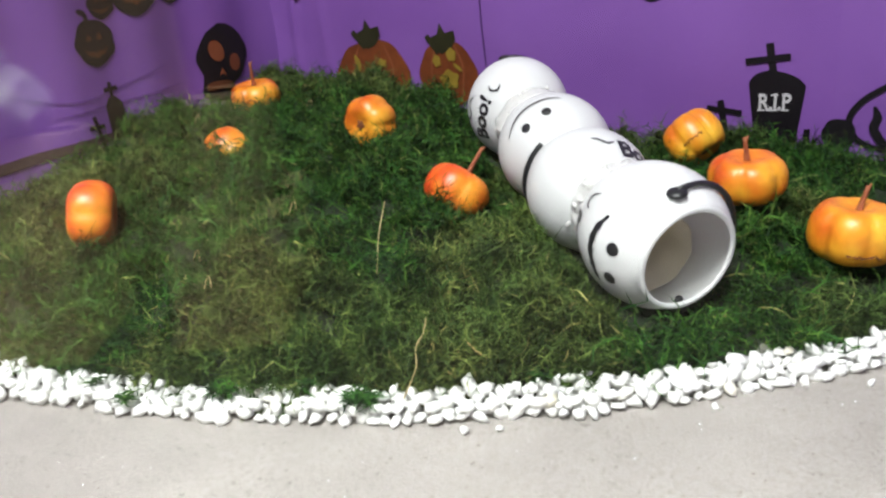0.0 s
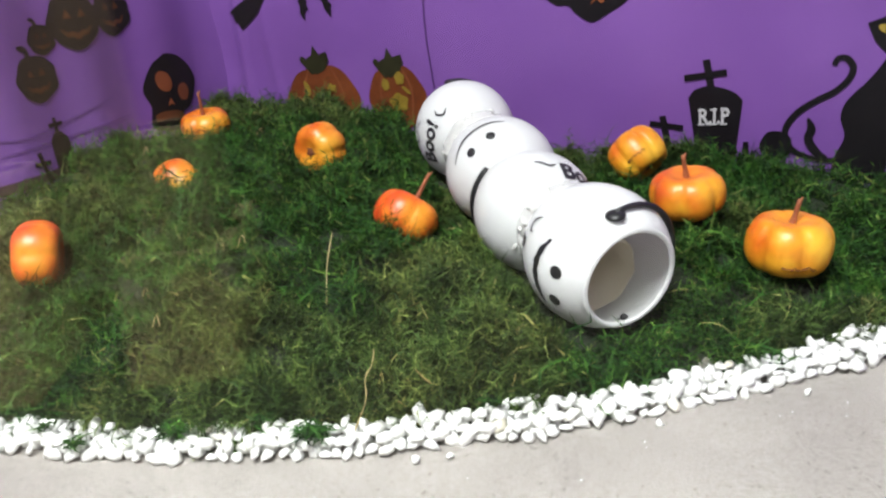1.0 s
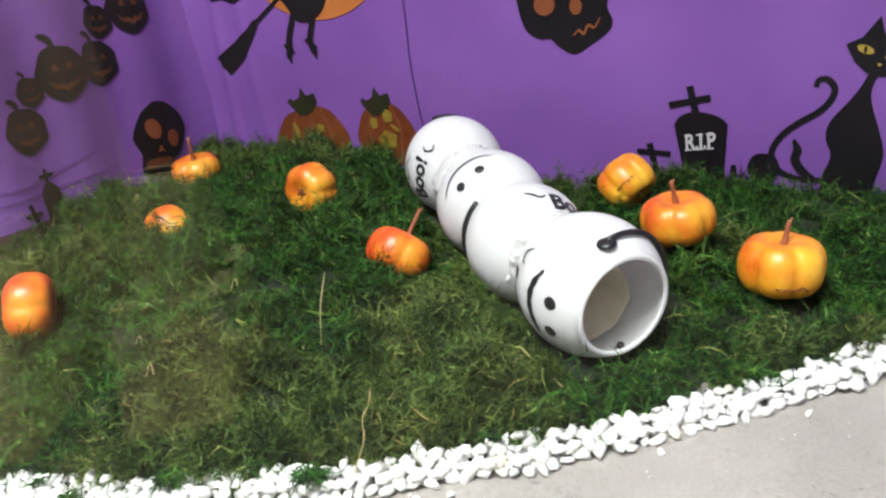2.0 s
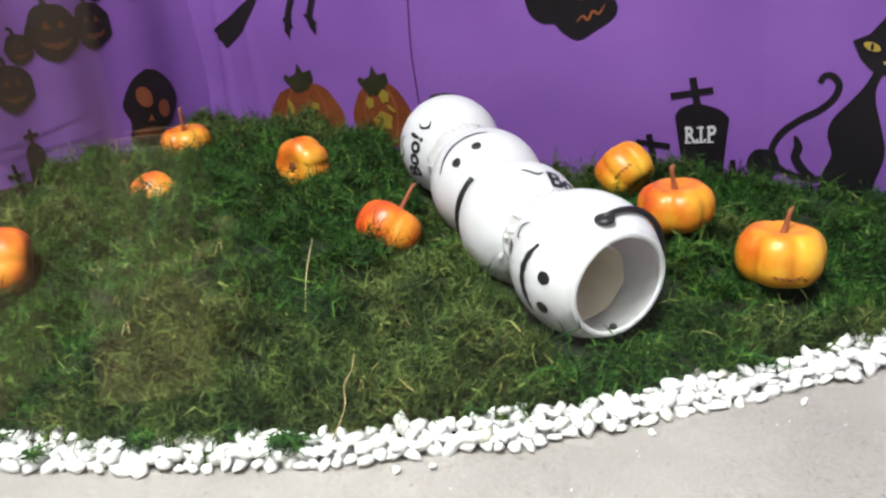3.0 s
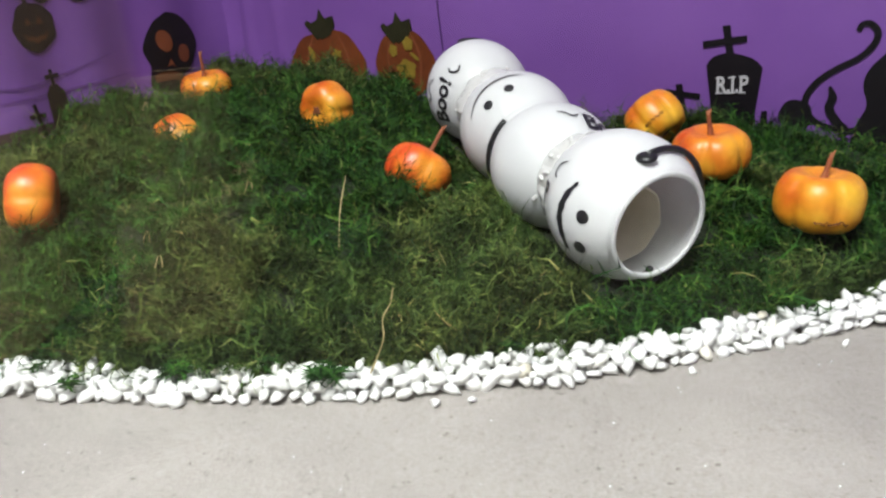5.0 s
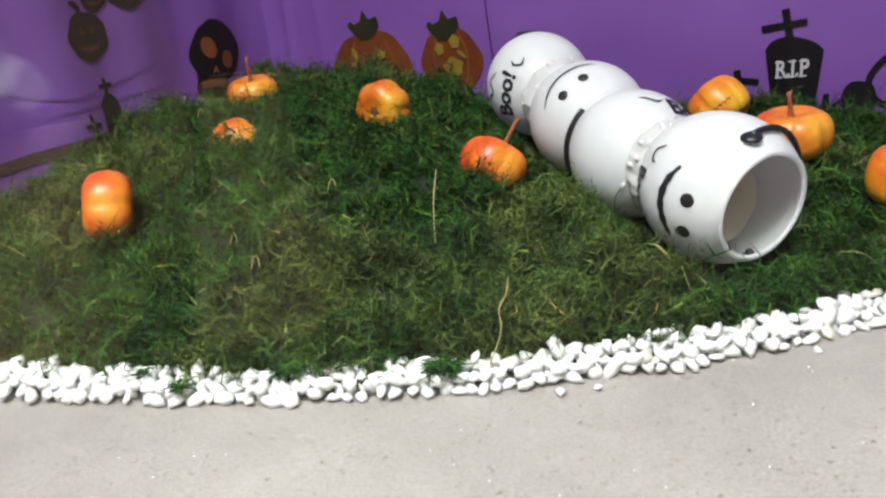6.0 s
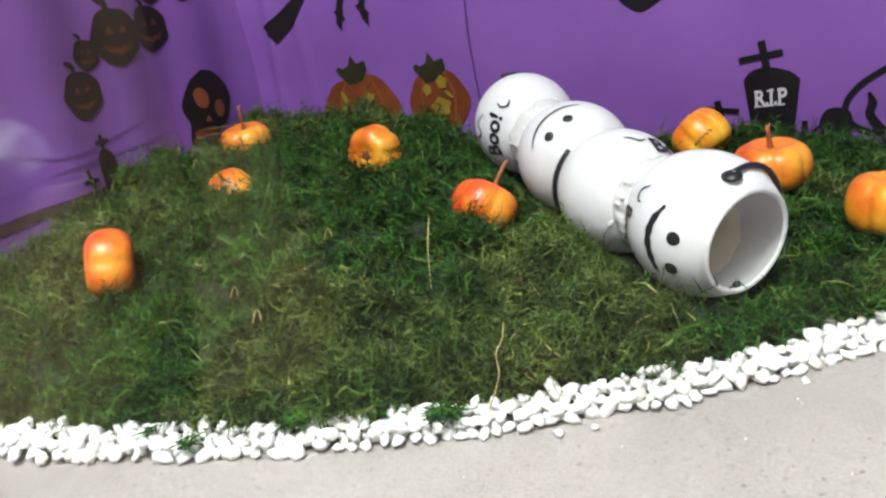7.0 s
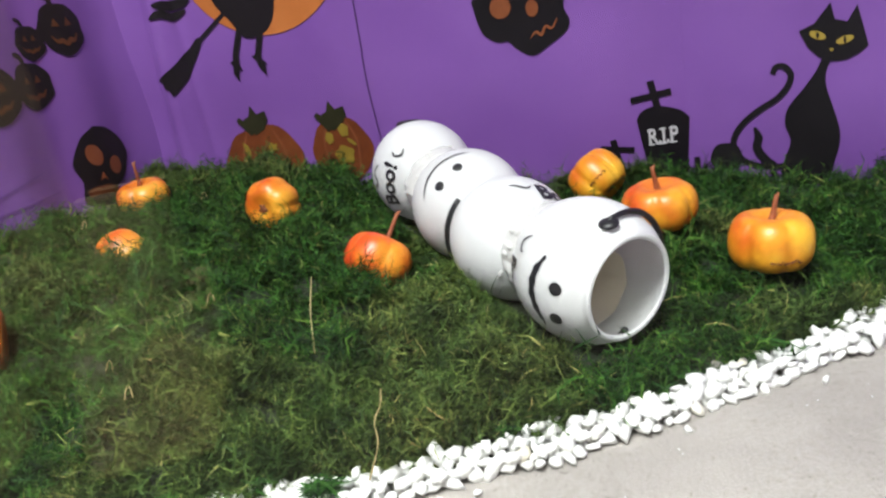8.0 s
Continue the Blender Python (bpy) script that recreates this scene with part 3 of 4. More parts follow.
def text_mesh(words, size, bold=0.0):
    """Flat triangles of built-in lettering, about the origin."""
    cu = bpy.data.curves.new("lettering", "FONT")
    cu.body, cu.size, cu.align_x, cu.align_y, cu.offset, cu.resolution_u = words, size, "CENTER", "CENTER", bold, 3
    ob = new("lettering", cu)
    bpy.context.view_layer.update()
    me = bpy.data.meshes.new_from_object(ob.evaluated_get(bpy.context.evaluated_depsgraph_get()))
    bpy.data.objects.remove(ob)
    bm = bmesh.new()
    bm.from_mesh(me)
    bmesh.ops.triangulate(bm, faces=bm.faces)
    bpy.data.meshes.remove(me)
    return bm


bm = text_mesh("R.I.P", 0.0165, 0.0004)
for v in bm.verts:
    v.co = back(0.4825 + v.co.x * 0.78, 0.0665 + v.co.y * 1.05 + v.co.x * 0.03, 0.0021)
part("lettering", bm, INK_WHITE, wall_back, "white lettering R.I.P")
serifs = [bar((c - w, z), (c + w, z), 0.0013) for z in (0.0608, 0.0723) for c, w in ((0.4735, 0.0026), (0.4826, 0.0026), (0.4900, 0.0026))] + [bar((0.4772, 0.0608), (0.4808, 0.0608), 0.0013)]
for shape in serifs:
    part("serif", flat_shape([(a, b + (a - 0.4825) * 0.035) for a, b in shape], back, 0.0022), INK_WHITE, wall_back)

# ---- ground: sand, moss ----
sand = part("ground", grid_mesh(lambda s, d: PLAN @ Vector((s, -d, 0)) + Vector((0, 0, 0.0028 * noise.noise((s * 9, d * 9, 0)) + 0.0012 * noise.noise((s * 34, d * 34, 5)) + 0.0005 * noise.noise((s * 90, d * 90, 2)) - 0.001)),
                               lerp(0.008, WIDTH - 0.004, 260), lerp(0.008, DEPTH - 0.001, 150)), SAND, smooth=True)
tagged(sand, "pale grey-beige fine bathing sand", "sand", kind="structure")


def glitter():
    rng = random.Random(5)
    bm = bmesh.new()
    for _ in range(55):
        x, y = rng.uniform(-0.25, 0.3), rng.uniform(0.18, 0.30)
        if y > border(x) - 0.014:
            continue
        r = bmesh.ops.create_cone(bm, segments=4, radius1=0.0004, radius2=0.0, depth=0.0004, cap_ends=True)
        bmesh.ops.transform(bm, matrix=Matrix.LocRotScale((x, y, 0.0011 + rng.uniform(0, 0.0008)), Euler((rng.uniform(0, 6), rng.uniform(0, 6), 0)), None), verts=r["verts"])
    return bm


part("quartz_grain", glitter(), QUARTZ, sand, "tiny glittering quartz grains", kind="stuff")


def inside(x, y):
    q = PLAN.inverted() @ Vector((x, y, 0))
    return 0.004 < q.x < WIDTH - 0.01 and -DEPTH + 0.01 < q.y < -0.004


def moss_ground():
    bm = bmesh.new()
    n = 0.008
    ix, iy = range(-60, 90), range(30, 105)
    vs = {}
    for i in ix:
        for j in iy:
            x, y = i * n, j * n
            if inside(x, y) and y > border(x) - 0.002:
                vs[i, j] = bm.verts.new((x, y, hill(x, y) - 0.006))
    for i, j in vs:
        q = [vs.get(k) for k in ((i, j), (i + 1, j), (i + 1, j + 1), (i, j + 1))]
        if all(q):
            bm.faces.new(q)
    return bm


moss = part("moss", moss_ground(), MOSS_BED_SHADE, smooth=True)
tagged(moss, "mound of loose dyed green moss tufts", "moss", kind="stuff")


# some pale patches paint the glass's mirrored haze into the moss colour
OLIVE_HAZE_PATCHES = ((-0.115, 0.365, 0.04, 0.35), (-0.075, 0.325, 0.035, 0.5), (-0.24, 0.36, 0.04, 0.4), (-0.235, 0.50, 0.05, 0.3), (0.01, 0.345, 0.055, 0.8), (0.02, 0.41, 0.035, 0.5), (-0.19, 0.40, 0.032, -1.2),
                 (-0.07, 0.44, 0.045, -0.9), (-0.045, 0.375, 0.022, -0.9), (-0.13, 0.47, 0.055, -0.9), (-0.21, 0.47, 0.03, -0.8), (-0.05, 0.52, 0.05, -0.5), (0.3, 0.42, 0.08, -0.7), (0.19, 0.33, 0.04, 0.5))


# where pumpkins press the moss away
CLEAR = ((-0.2365, 0.462, 0.060, 0.021), (-0.185, 0.716, 0.084, 0.018), (-0.181, 0.586, 0.066, 0.016), (-0.069, 0.609, 0.072, 0.021), (-0.077, 0.592, 0.071, 0.015), (-0.085, 0.57, 0.078, 0.013), (-0.003, 0.476, 0.051, 0.0205),
         (0.171, 0.544, 0.0525, 0.020), (0.1735, 0.446, 0.053, 0.020), (0.2085, 0.384, 0.038, 0.021), (0.205, 0.365, 0.032, 0.014))


def in_tunnel(x, y, z):
    q = Vector((x, y, z)) - CENTRES[0]
    k = q.dot(AXIS)
    return -0.034 < k < 0.243 and (q - AXIS * k).length < 0.036


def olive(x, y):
    """Whether the moss there is paler olive: real tufts plus painted glass haze."""
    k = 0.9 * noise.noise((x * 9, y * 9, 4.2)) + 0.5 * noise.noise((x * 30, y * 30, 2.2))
    for px, py, reach, much in OLIVE_HAZE_PATCHES:
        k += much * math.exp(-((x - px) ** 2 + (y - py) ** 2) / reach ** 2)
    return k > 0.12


def strands(count, seed, lengths, widths, lift, low, high, pale):
    """Many short curled sprigs with side leaflets, combed in tufts."""
    rng = np.random.default_rng(seed)
    roots, comb = [], []
    while len(roots) < count:
        x, y = rng.uniform(-0.46, 0.62), rng.uniform(0.28, 0.84)
        far = y - border(x)
        if far > 0.010 + 0.015 * noise.noise((x * 38, 1, 0)) and inside(x, y) and (far < 0.3 or rng.random() < 0.75):
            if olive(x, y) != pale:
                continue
            tuft = noise.noise((x * 60, y * 60, 1.5))
            z = hill(x, y) - 0.007 + rng.random() * lift + 0.011 * tuft + 0.007 * noise.noise((x * 110, y * 110, 7.5))
            if rng.random() < 0.55 + 1.0 * tuft and not in_tunnel(x, y, z + 0.005):
                roots.append((x, y, z))
                comb.append(9.0 * noise.noise((x * 24, y * 24, 6.5)) if far > 0.026 else -1.57 + 1.2 * noise.noise((x * 40, y * 40, 6.5)))
    p = np.array(roots)
    n = len(p)
    az, el = np.array(comb) + rng.normal(0, 0.9, n), np.radians(rng.uniform(low, high, n))
    length = rng.uniform(*lengths, n)
    turn, droop = rng.normal(0, 1.0, n), rng.uniform(-0.5, 1.1, n)
    wide = rng.uniform(*widths, n)
    spine, d0 = [p], None
    for k in range(3):
        d = np.stack([np.cos(az) * np.cos(el), np.sin(az) * np.cos(el), np.sin(el)], 1)
        spine.append(spine[-1] + d * (length / 3)[:, None])
        az, el = az + turn, el - droop
    q = np.stack(spine, 1) - np.array(CENTRES[0])
    run = q @ np.array(AXIS)
    away = np.linalg.norm(q - run[..., None] * np.array(AXIS), axis=-1)
    keep = ~((run > -0.04) & (run < 0.240) & (away < 0.0415)).any(1)
    for px, py, pz, reach in CLEAR:
        keep &= ~(np.linalg.norm(np.stack(spine, 1) - np.array((px, py, pz)), axis=-1) < reach).any(1)
    spine, az, wide, length = [k[keep] for k in spine], az[keep], wide[keep], length[keep]
    n = int(keep.sum())
    across = np.stack([-np.sin(az), np.cos(az), rng.normal(0, 0.5, n)], 1)
    taper = (1.0, 1.0, 0.8, 0.25)
    verts = []
    for k in range(4):
        verts += [spine[k] - across * (wide * taper[k])[:, None], spine[k] + across * (wide * taper[k])[:, None]]
    for k, sgn in ((1, 1), (1, -1), (2, 1), (2, -1), (3, 1)):
        a, b = spine[k], spine[k - 1]
        along = spine[k] - spine[k - 1]
        tip = a + sgn * across * (length * rng.uniform(0.14, 0.34, n))[:, None] + along * rng.uniform(0.2, 0.7, n)[:, None] + rng.normal(0, 0.0005, (n, 3))
        verts += [a, b * 0.16 + a * 0.84, tip]
    V = np.stack(verts, 1)
    m = V.shape[1]
    base = (np.arange(n) * m)[:, None]
    quads = np.array([[0, 1, 3, 2], [2, 3, 5, 4], [4, 5, 7, 6]])
    tris = np.array([[8 + 3 * i, 9 + 3 * i, 10 + 3 * i] for i in range(5)])
    ql, tl = (base[:, None, :] + quads[None]).reshape(n, -1), (base[:, None, :] + tris[None]).reshape(n, -1)
    loops = np.concatenate([ql, tl], 1).ravel()
    sizes = np.tile([4] * 3 + [3] * 5, n)
    me = bpy.data.meshes.new("moss_sprigs")
    me.vertices.add(n * m)
    me.vertices.foreach_set("co", V.reshape(-1).astype(np.float32))
    me.loops.add(len(loops))
    me.loops.foreach_set("vertex_index", loops.astype(np.int32))
    me.polygons.add(len(sizes))
    me.polygons.foreach_set("loop_start", np.concatenate([[0], np.cumsum(sizes)[:-1]]).astype(np.int32))
    me.update(calc_edges=True)
    me.materials.append(MOSS_OLIVE_HAZE if pale else MOSS)
    ob = new("moss_sprigs", me)
    ob.parent = moss
    return tagged(ob, "tangled olive moss sprigs, some painted as glass haze" if pale else "tangled dark green moss sprigs", kind="stuff")


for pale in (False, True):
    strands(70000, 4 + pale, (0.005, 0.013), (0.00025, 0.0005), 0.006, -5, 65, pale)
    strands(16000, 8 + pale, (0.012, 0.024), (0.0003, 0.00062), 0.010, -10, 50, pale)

# ---- tunnel of four ghost buckets glued in a row ----
BALL, LIP, BASE, SHELL = 0.0372, 0.0279, -0.0355, 0.0019
tunnel = thing("ghost_tunnel", CENTRES[3] - Vector((0, 0, BALL)), "tunnel of four white ghost-face buckets glued end to end", "pet tunnel")


def girth(z, g=0):
    long = 0.043 if z < 0 else (0.041 if g == 3 else 0.0385)
    return (0.0382 if g == 3 else BALL) * math.sqrt(max(0.0, 1 - (z / long) ** 2))


def on_bucket(g, along, angle, off=0.0004):
    """A place on bucket g: metres along the tunnel from its middle, degrees round it from the top towards the camera's left."""
    z = along if g in (1, 3) else -along
    a = radians(angle)
    axis, flank, rise = TURNS[g]
    return CENTRES[g] + axis * along + (rise * math.cos(a) + flank * math.sin(a)) * (girth(z, g) + off)


def bucket(g):
    """A round pail, its base cut open by hand."""
    s = 1 if g in (1, 3) else -1
    axis, flank, rise = TURNS[g]
    outer = [(girth(z, g), z) for z in lerp(BASE, LIP, 22)]
    rim_r = outer[-1][0] - SHELL * 0.6
    lip = [(rim_r + SHELL * 0.9 * math.cos(a), LIP + SHELL * 0.8 * math.sin(a)) for a in lerp(0.4, math.pi - 0.2, 6)]
    inner = [(max(0.012, girth(z, g) - SHELL), z) for z in lerp(LIP - 0.001, BASE + SHELL, 20)]
    hole = 0.0192
    profile = [(hole, BASE)] + outer + lip + inner + [(hole, BASE + SHELL)]
    bm = bmesh.new()
    n = 64
    rings = []
    for i, (r, z) in enumerate(profile):
        c = CENTRES[g] + axis * (s * z)
        ring = []
        for k in range(n):
            a = k * math.tau / n
            cut = 1 / max(0.9, math.cos((a + 0.3) % (math.tau / 9) - math.tau / 18)) - 0.03 if i in (0, len(profile) - 1) else 1.0
            ring.append(bm.verts.new(c + (rise * math.cos(a) + flank * math.sin(a)) * (r * cut)))
        rings.append(ring)
    for a, b in zip(rings, rings[1:] + rings[:1]):
        for k in range(n):
            bm.faces.new((a[k], a[(k + 1) % n], b[(k + 1) % n], b[k]))
    bmesh.ops.recalc_face_normals(bm, faces=bm.faces)
    return part("bucket", bm, WHITE, tunnel, "white plastic ghost bucket", smooth=True)


def spot(g, along, angle, ra, rang, parent, name="eye", mat=None):
    bm = bmesh.new()
    mid = bm.verts.new(on_bucket(g, along, angle, 0.0007))
    rings = [[bm.verts.new(on_bucket(g, along + q * ra * math.sin(k * math.tau / 20), angle + q * rang * math.cos(k * math.tau / 20), 0.0007 - 0.0004 * (q == 1.0))) for k in range(20)] for q in (0.5, 1.0)]
    for k in range(20):
        j = (k + 1) % 20
        bm.faces.new((mid, rings[0][k], rings[0][j]))
        bm.faces.new((rings[0][k], rings[1][k], rings[1][j], rings[0][j]))
    bmesh.ops.recalc_face_normals(bm, faces=bm.faces)
    part(name, bm, mat or BLACK, parent, "black painted " + name, smooth=True)


def line_on(g, points, width, parent, name="mouth", scallop=0.0, taper=0.15):
    """A painted stroke; points are (along, degrees)."""
    pts = smooth_line([(a, d) for a, d in points], 8)
    bm = bmesh.new()
    rows = []
    for i, p in enumerate(pts):
        e = min(i, len(pts) - 1 - i) / (len(pts) - 1) * 2
        w = width / 2 * (taper + (1 - taper) * math.sin(min(1.0, e * 1.3) * math.pi / 2)) + scallop * (0.5 + 0.5 * math.sin(i * 1.2)) * (0 < i < len(pts) - 1)
        d = pts[min(i + 1, len(pts) - 1)] - pts[max(i - 1, 0)]
        dx, dy = d.x, radians(d.y) * BALL
        m = math.hypot(dx, dy) or 1
        oa, od = -dy / m * w, math.degrees(dx / m * w / BALL)
        rows.append([bm.verts.new(on_bucket(g, p.x + q * oa, p.y + q * od, 0.0005)) for q in (-1, 0, 1)])
    for a, b in zip(rows, rows[1:]):
        for k in range(2):
            bm.faces.new((a[k], a[k + 1], b[k + 1], b[k]))
    bmesh.ops.recalc_face_normals(bm, faces=bm.faces)
    part(name, bm, BLACK, parent, "black painted " + name, smooth=True)


def word_on(g, words, size, along, angle, parent, squash=1.0):
    s = 1 if g in (1, 3) else -1
    bm = text_mesh(words, size, 0.00055)
    for v in bm.verts:
        v.co = on_bucket(g, along + s * v.co.y, angle + s * math.degrees(v.co.x * squash / BALL), 0.0006)
    part("lettering", bm, BLACK, parent, "black lettering " + words)


def carry_handle(g, pivot_angle, swing, parent, thick=0.0013, knobs=True, at=0.0205):
    """A black arched handle pinned at both ends of a diameter near the lip."""
    s = 1 if g in (1, 3) else -1
    axis, aside, rise = TURNS[g]
    mid = CENTRES[g] + axis * (s * at)
    a = radians(pivot_angle)
    out = rise * math.cos(a) + aside * math.sin(a)
    r = girth(at, g) + 0.001
    flank = out.cross(axis).normalized()
    for q in (1, -1) if knobs else ():
        bm = bmesh.new()
        bmesh.ops.create_uvsphere(bm, u_segments=16, v_segments=8, radius=0.0052)
        m = Matrix.Translation(mid + out * q * r) @ out.to_track_quat("Z", "Y").to_matrix().to_4x4() @ Matrix.Diagonal((1, 1, 0.42, 1))
        bmesh.ops.transform(bm, matrix=m, verts=bm.verts)
        part("knob", bm, BLACK, parent, "black plastic handle knob", smooth=True)
        bm = bmesh.new()
        bmesh.ops.create_uvsphere(bm, u_segments=10, v_segments=6, radius=0.0022)
        bmesh.ops.transform(bm, matrix=Matrix.Translation(mid + out * q * (r - 0.0042)), verts=bm.verts)
        part("pin", bm, BLACK, parent, "black pin inside the lip", smooth=True)
    pts = []
    for t in lerp(0.0, math.pi, 30):
        z = at + 0.03 * math.sin(radians(swing)) * math.sin(t)
        pts.append(CENTRES[g] + axis * (s * z) + (out * math.cos(t) + flank * math.sin(t)) * (girth(z, g) + thick + 0.0006))
    part("handle", tube(pts, [thick] * len(pts), 8), BLACK, parent, "black plastic carry handle", smooth=True)


buckets = [bucket(g) for g in range(4)]
# first bucket, opening away
word_on(0, "Boo!", 0.0168, 0.0175, 86, buckets[0], 1.1)
line_on(0, [(0.019, 36), (0.0215, 44), (0.017, 50), (0.0125, 47)], 0.0018, buckets[0], "curl")
line_on(0, [(0.004, 66), (-0.002, 78), (0.004, 88), (-0.002, 98), (0.005, 108)], 0.0016, buckets[0])
carry_handle(0, 4, 0, buckets[0])
# second, opening towards the third
for angle in (20, 47):
    spot(1, 0.013, angle, 0.0032, 5.2, buckets[1])
line_on(1, [(0.0045, -2), (0.0005, 14), (-0.001, 36), (0.001, 52), (0.006, 68)], 0.002, buckets[1])
# third, opening towards the second
word_on(2, "Boo!", 0.0165, 0.0185, -43, buckets[2], 1.1)
line_on(2, [(0.013, -14), (0.0145, -6), (0.0105, 0), (0.008, 6)], 0.0016, buckets[2], "curl")
carry_handle(2, 222, 0, buckets[2], 0.0017, False, 0.0225)
# fourth, opening to the front
for along, angle in ((0.0145, 79), (0.0135, 106)):
    spot(3, along, angle, 0.0034, 5.6, buckets[3])
line_on(3, [(0.0055, 57), (0.0012, 71), (0.0002, 87), (0.0032, 103), (0.006, 114)], 0.0036, buckets[3], "mouth", 0.0007, 0.05)
line_on(3, [(-0.0095, 47), (-0.016, 53), (-0.015, 61), (-0.0115, 62)], 0.0015, buckets[3], "curl")
word_on(3, "Boo!", 0.013, -0.022, 89, buckets[3], 1.0)
carry_handle(3, 9, -9, buckets[3], 0.0016, True, 0.0205)


def glue_ring(a, b, seed):
    mid = (CENTRES[a] + CENTRES[b]) / 2
    bm = bmesh.new()
    n, m = 160, 18
    rings = []
    for k in range(n):
        t = k * math.tau / n
        c, d = math.cos(t), math.sin(t)
        r = 0.0218 + 0.0015 * noise.noise((c * 1.6, d * 1.6, seed))
        fat = 0.0062 + 0.0018 * noise.noise((c * 2.2, d * 2.2, seed + 9))
        wide = 0.0115 + 0.004 * noise.noise((c * 3.1, d * 3.1, seed + 5))
        out = RISE * c + SIDE * d
        slip = AXIS * (0.002 * noise.noise((c * 2, d * 2, seed + 4)))
        ring = []
        for j in range(m):
            u = j * math.tau / m
            fold = 1.0 + 0.30 * noise.noise((c * 5, d * 5, seed + 2.2 * math.sin(u))) + 0.16 * noise.noise((c * 13, d * 13, seed + 3.0 * math.sin(u)))
            ring.append(bm.verts.new(mid + slip + out * (r + fat * fold * math.cos(u)) + AXIS * (wide * math.sin(u))))
        rings.append(ring)
    for k in range(n):
        p, q = rings[k], rings[(k + 1) % n]
        for j in range(m):
            bm.faces.new((p[j], p[(j + 1) % m], q[(j + 1) % m], q[j]))
    rng = random.Random(seed)
    for _ in range(16):
        t = rng.uniform(0, math.tau)
        out = RISE * math.cos(t) + SIDE * math.sin(t)
        place = mid + out * (0.0272 + rng.uniform(-0.001, 0.0012)) + AXIS * rng.uniform(-0.008, 0.008)
        r = bmesh.ops.create_icosphere(bm, subdivisions=2, radius=rng.uniform(0.0012, 0.0024))
        q = Matrix.Translation(place) @ Euler((rng.uniform(0, 6), rng.uniform(0, 6), rng.uniform(0, 6))).to_matrix().to_4x4() @ Matrix.Diagonal((1.5, 0.8, 0.7, 1))
        bmesh.ops.transform(bm, matrix=q, verts=r["verts"])
    bmesh.ops.recalc_face_normals(bm, faces=bm.faces)
    part("glue_bead", bm, GLUE, tunnel, "milky lumpy bead of hot glue", smooth=True)


# loose cream sleeve that lies in the front bucket and leads back through the cut base
bm = bmesh.new()
rings = []
for z, r, low in ((-0.0420, 0.0182, 0.0), (-0.0330, 0.0186, 0.001), (-0.0150, 0.0205, 0.0055), (0.0055, 0.0216, 0.0092), (0.0055, 0.0209, 0.0092), (-0.0150, 0.0198, 0.0055), (-0.0330, 0.0179, 0.001), (-0.0420, 0.0175, 0.0)):
    ring = []
    for k in range(28):
        a = k * math.tau / 28
        cut = 0.97 / max(0.93, math.cos((a + 0.2) % (math.tau / 8) - math.tau / 16))
        ring.append(bm.verts.new(CENTRES[3] + FACING * z + TURNS[3][2] * (r * cut * math.cos(a) - low) + FACING_SIDE * (r * cut * math.sin(a))))
    rings.append(ring)
for a, b in zip(rings, rings[1:] + rings[:1]):
    for k in range(28):
        bm.faces.new((a[k], a[(k + 1) % 28], b[(k + 1) % 28], b[k]))
bmesh.ops.recalc_face_normals(bm, faces=bm.faces)
part("liner", bm, CREAM, tunnel, "cream plastic sleeve inside the front bucket", smooth=True)
glue_ring(0, 1, 3)
glue_ring(2, 3, 7)

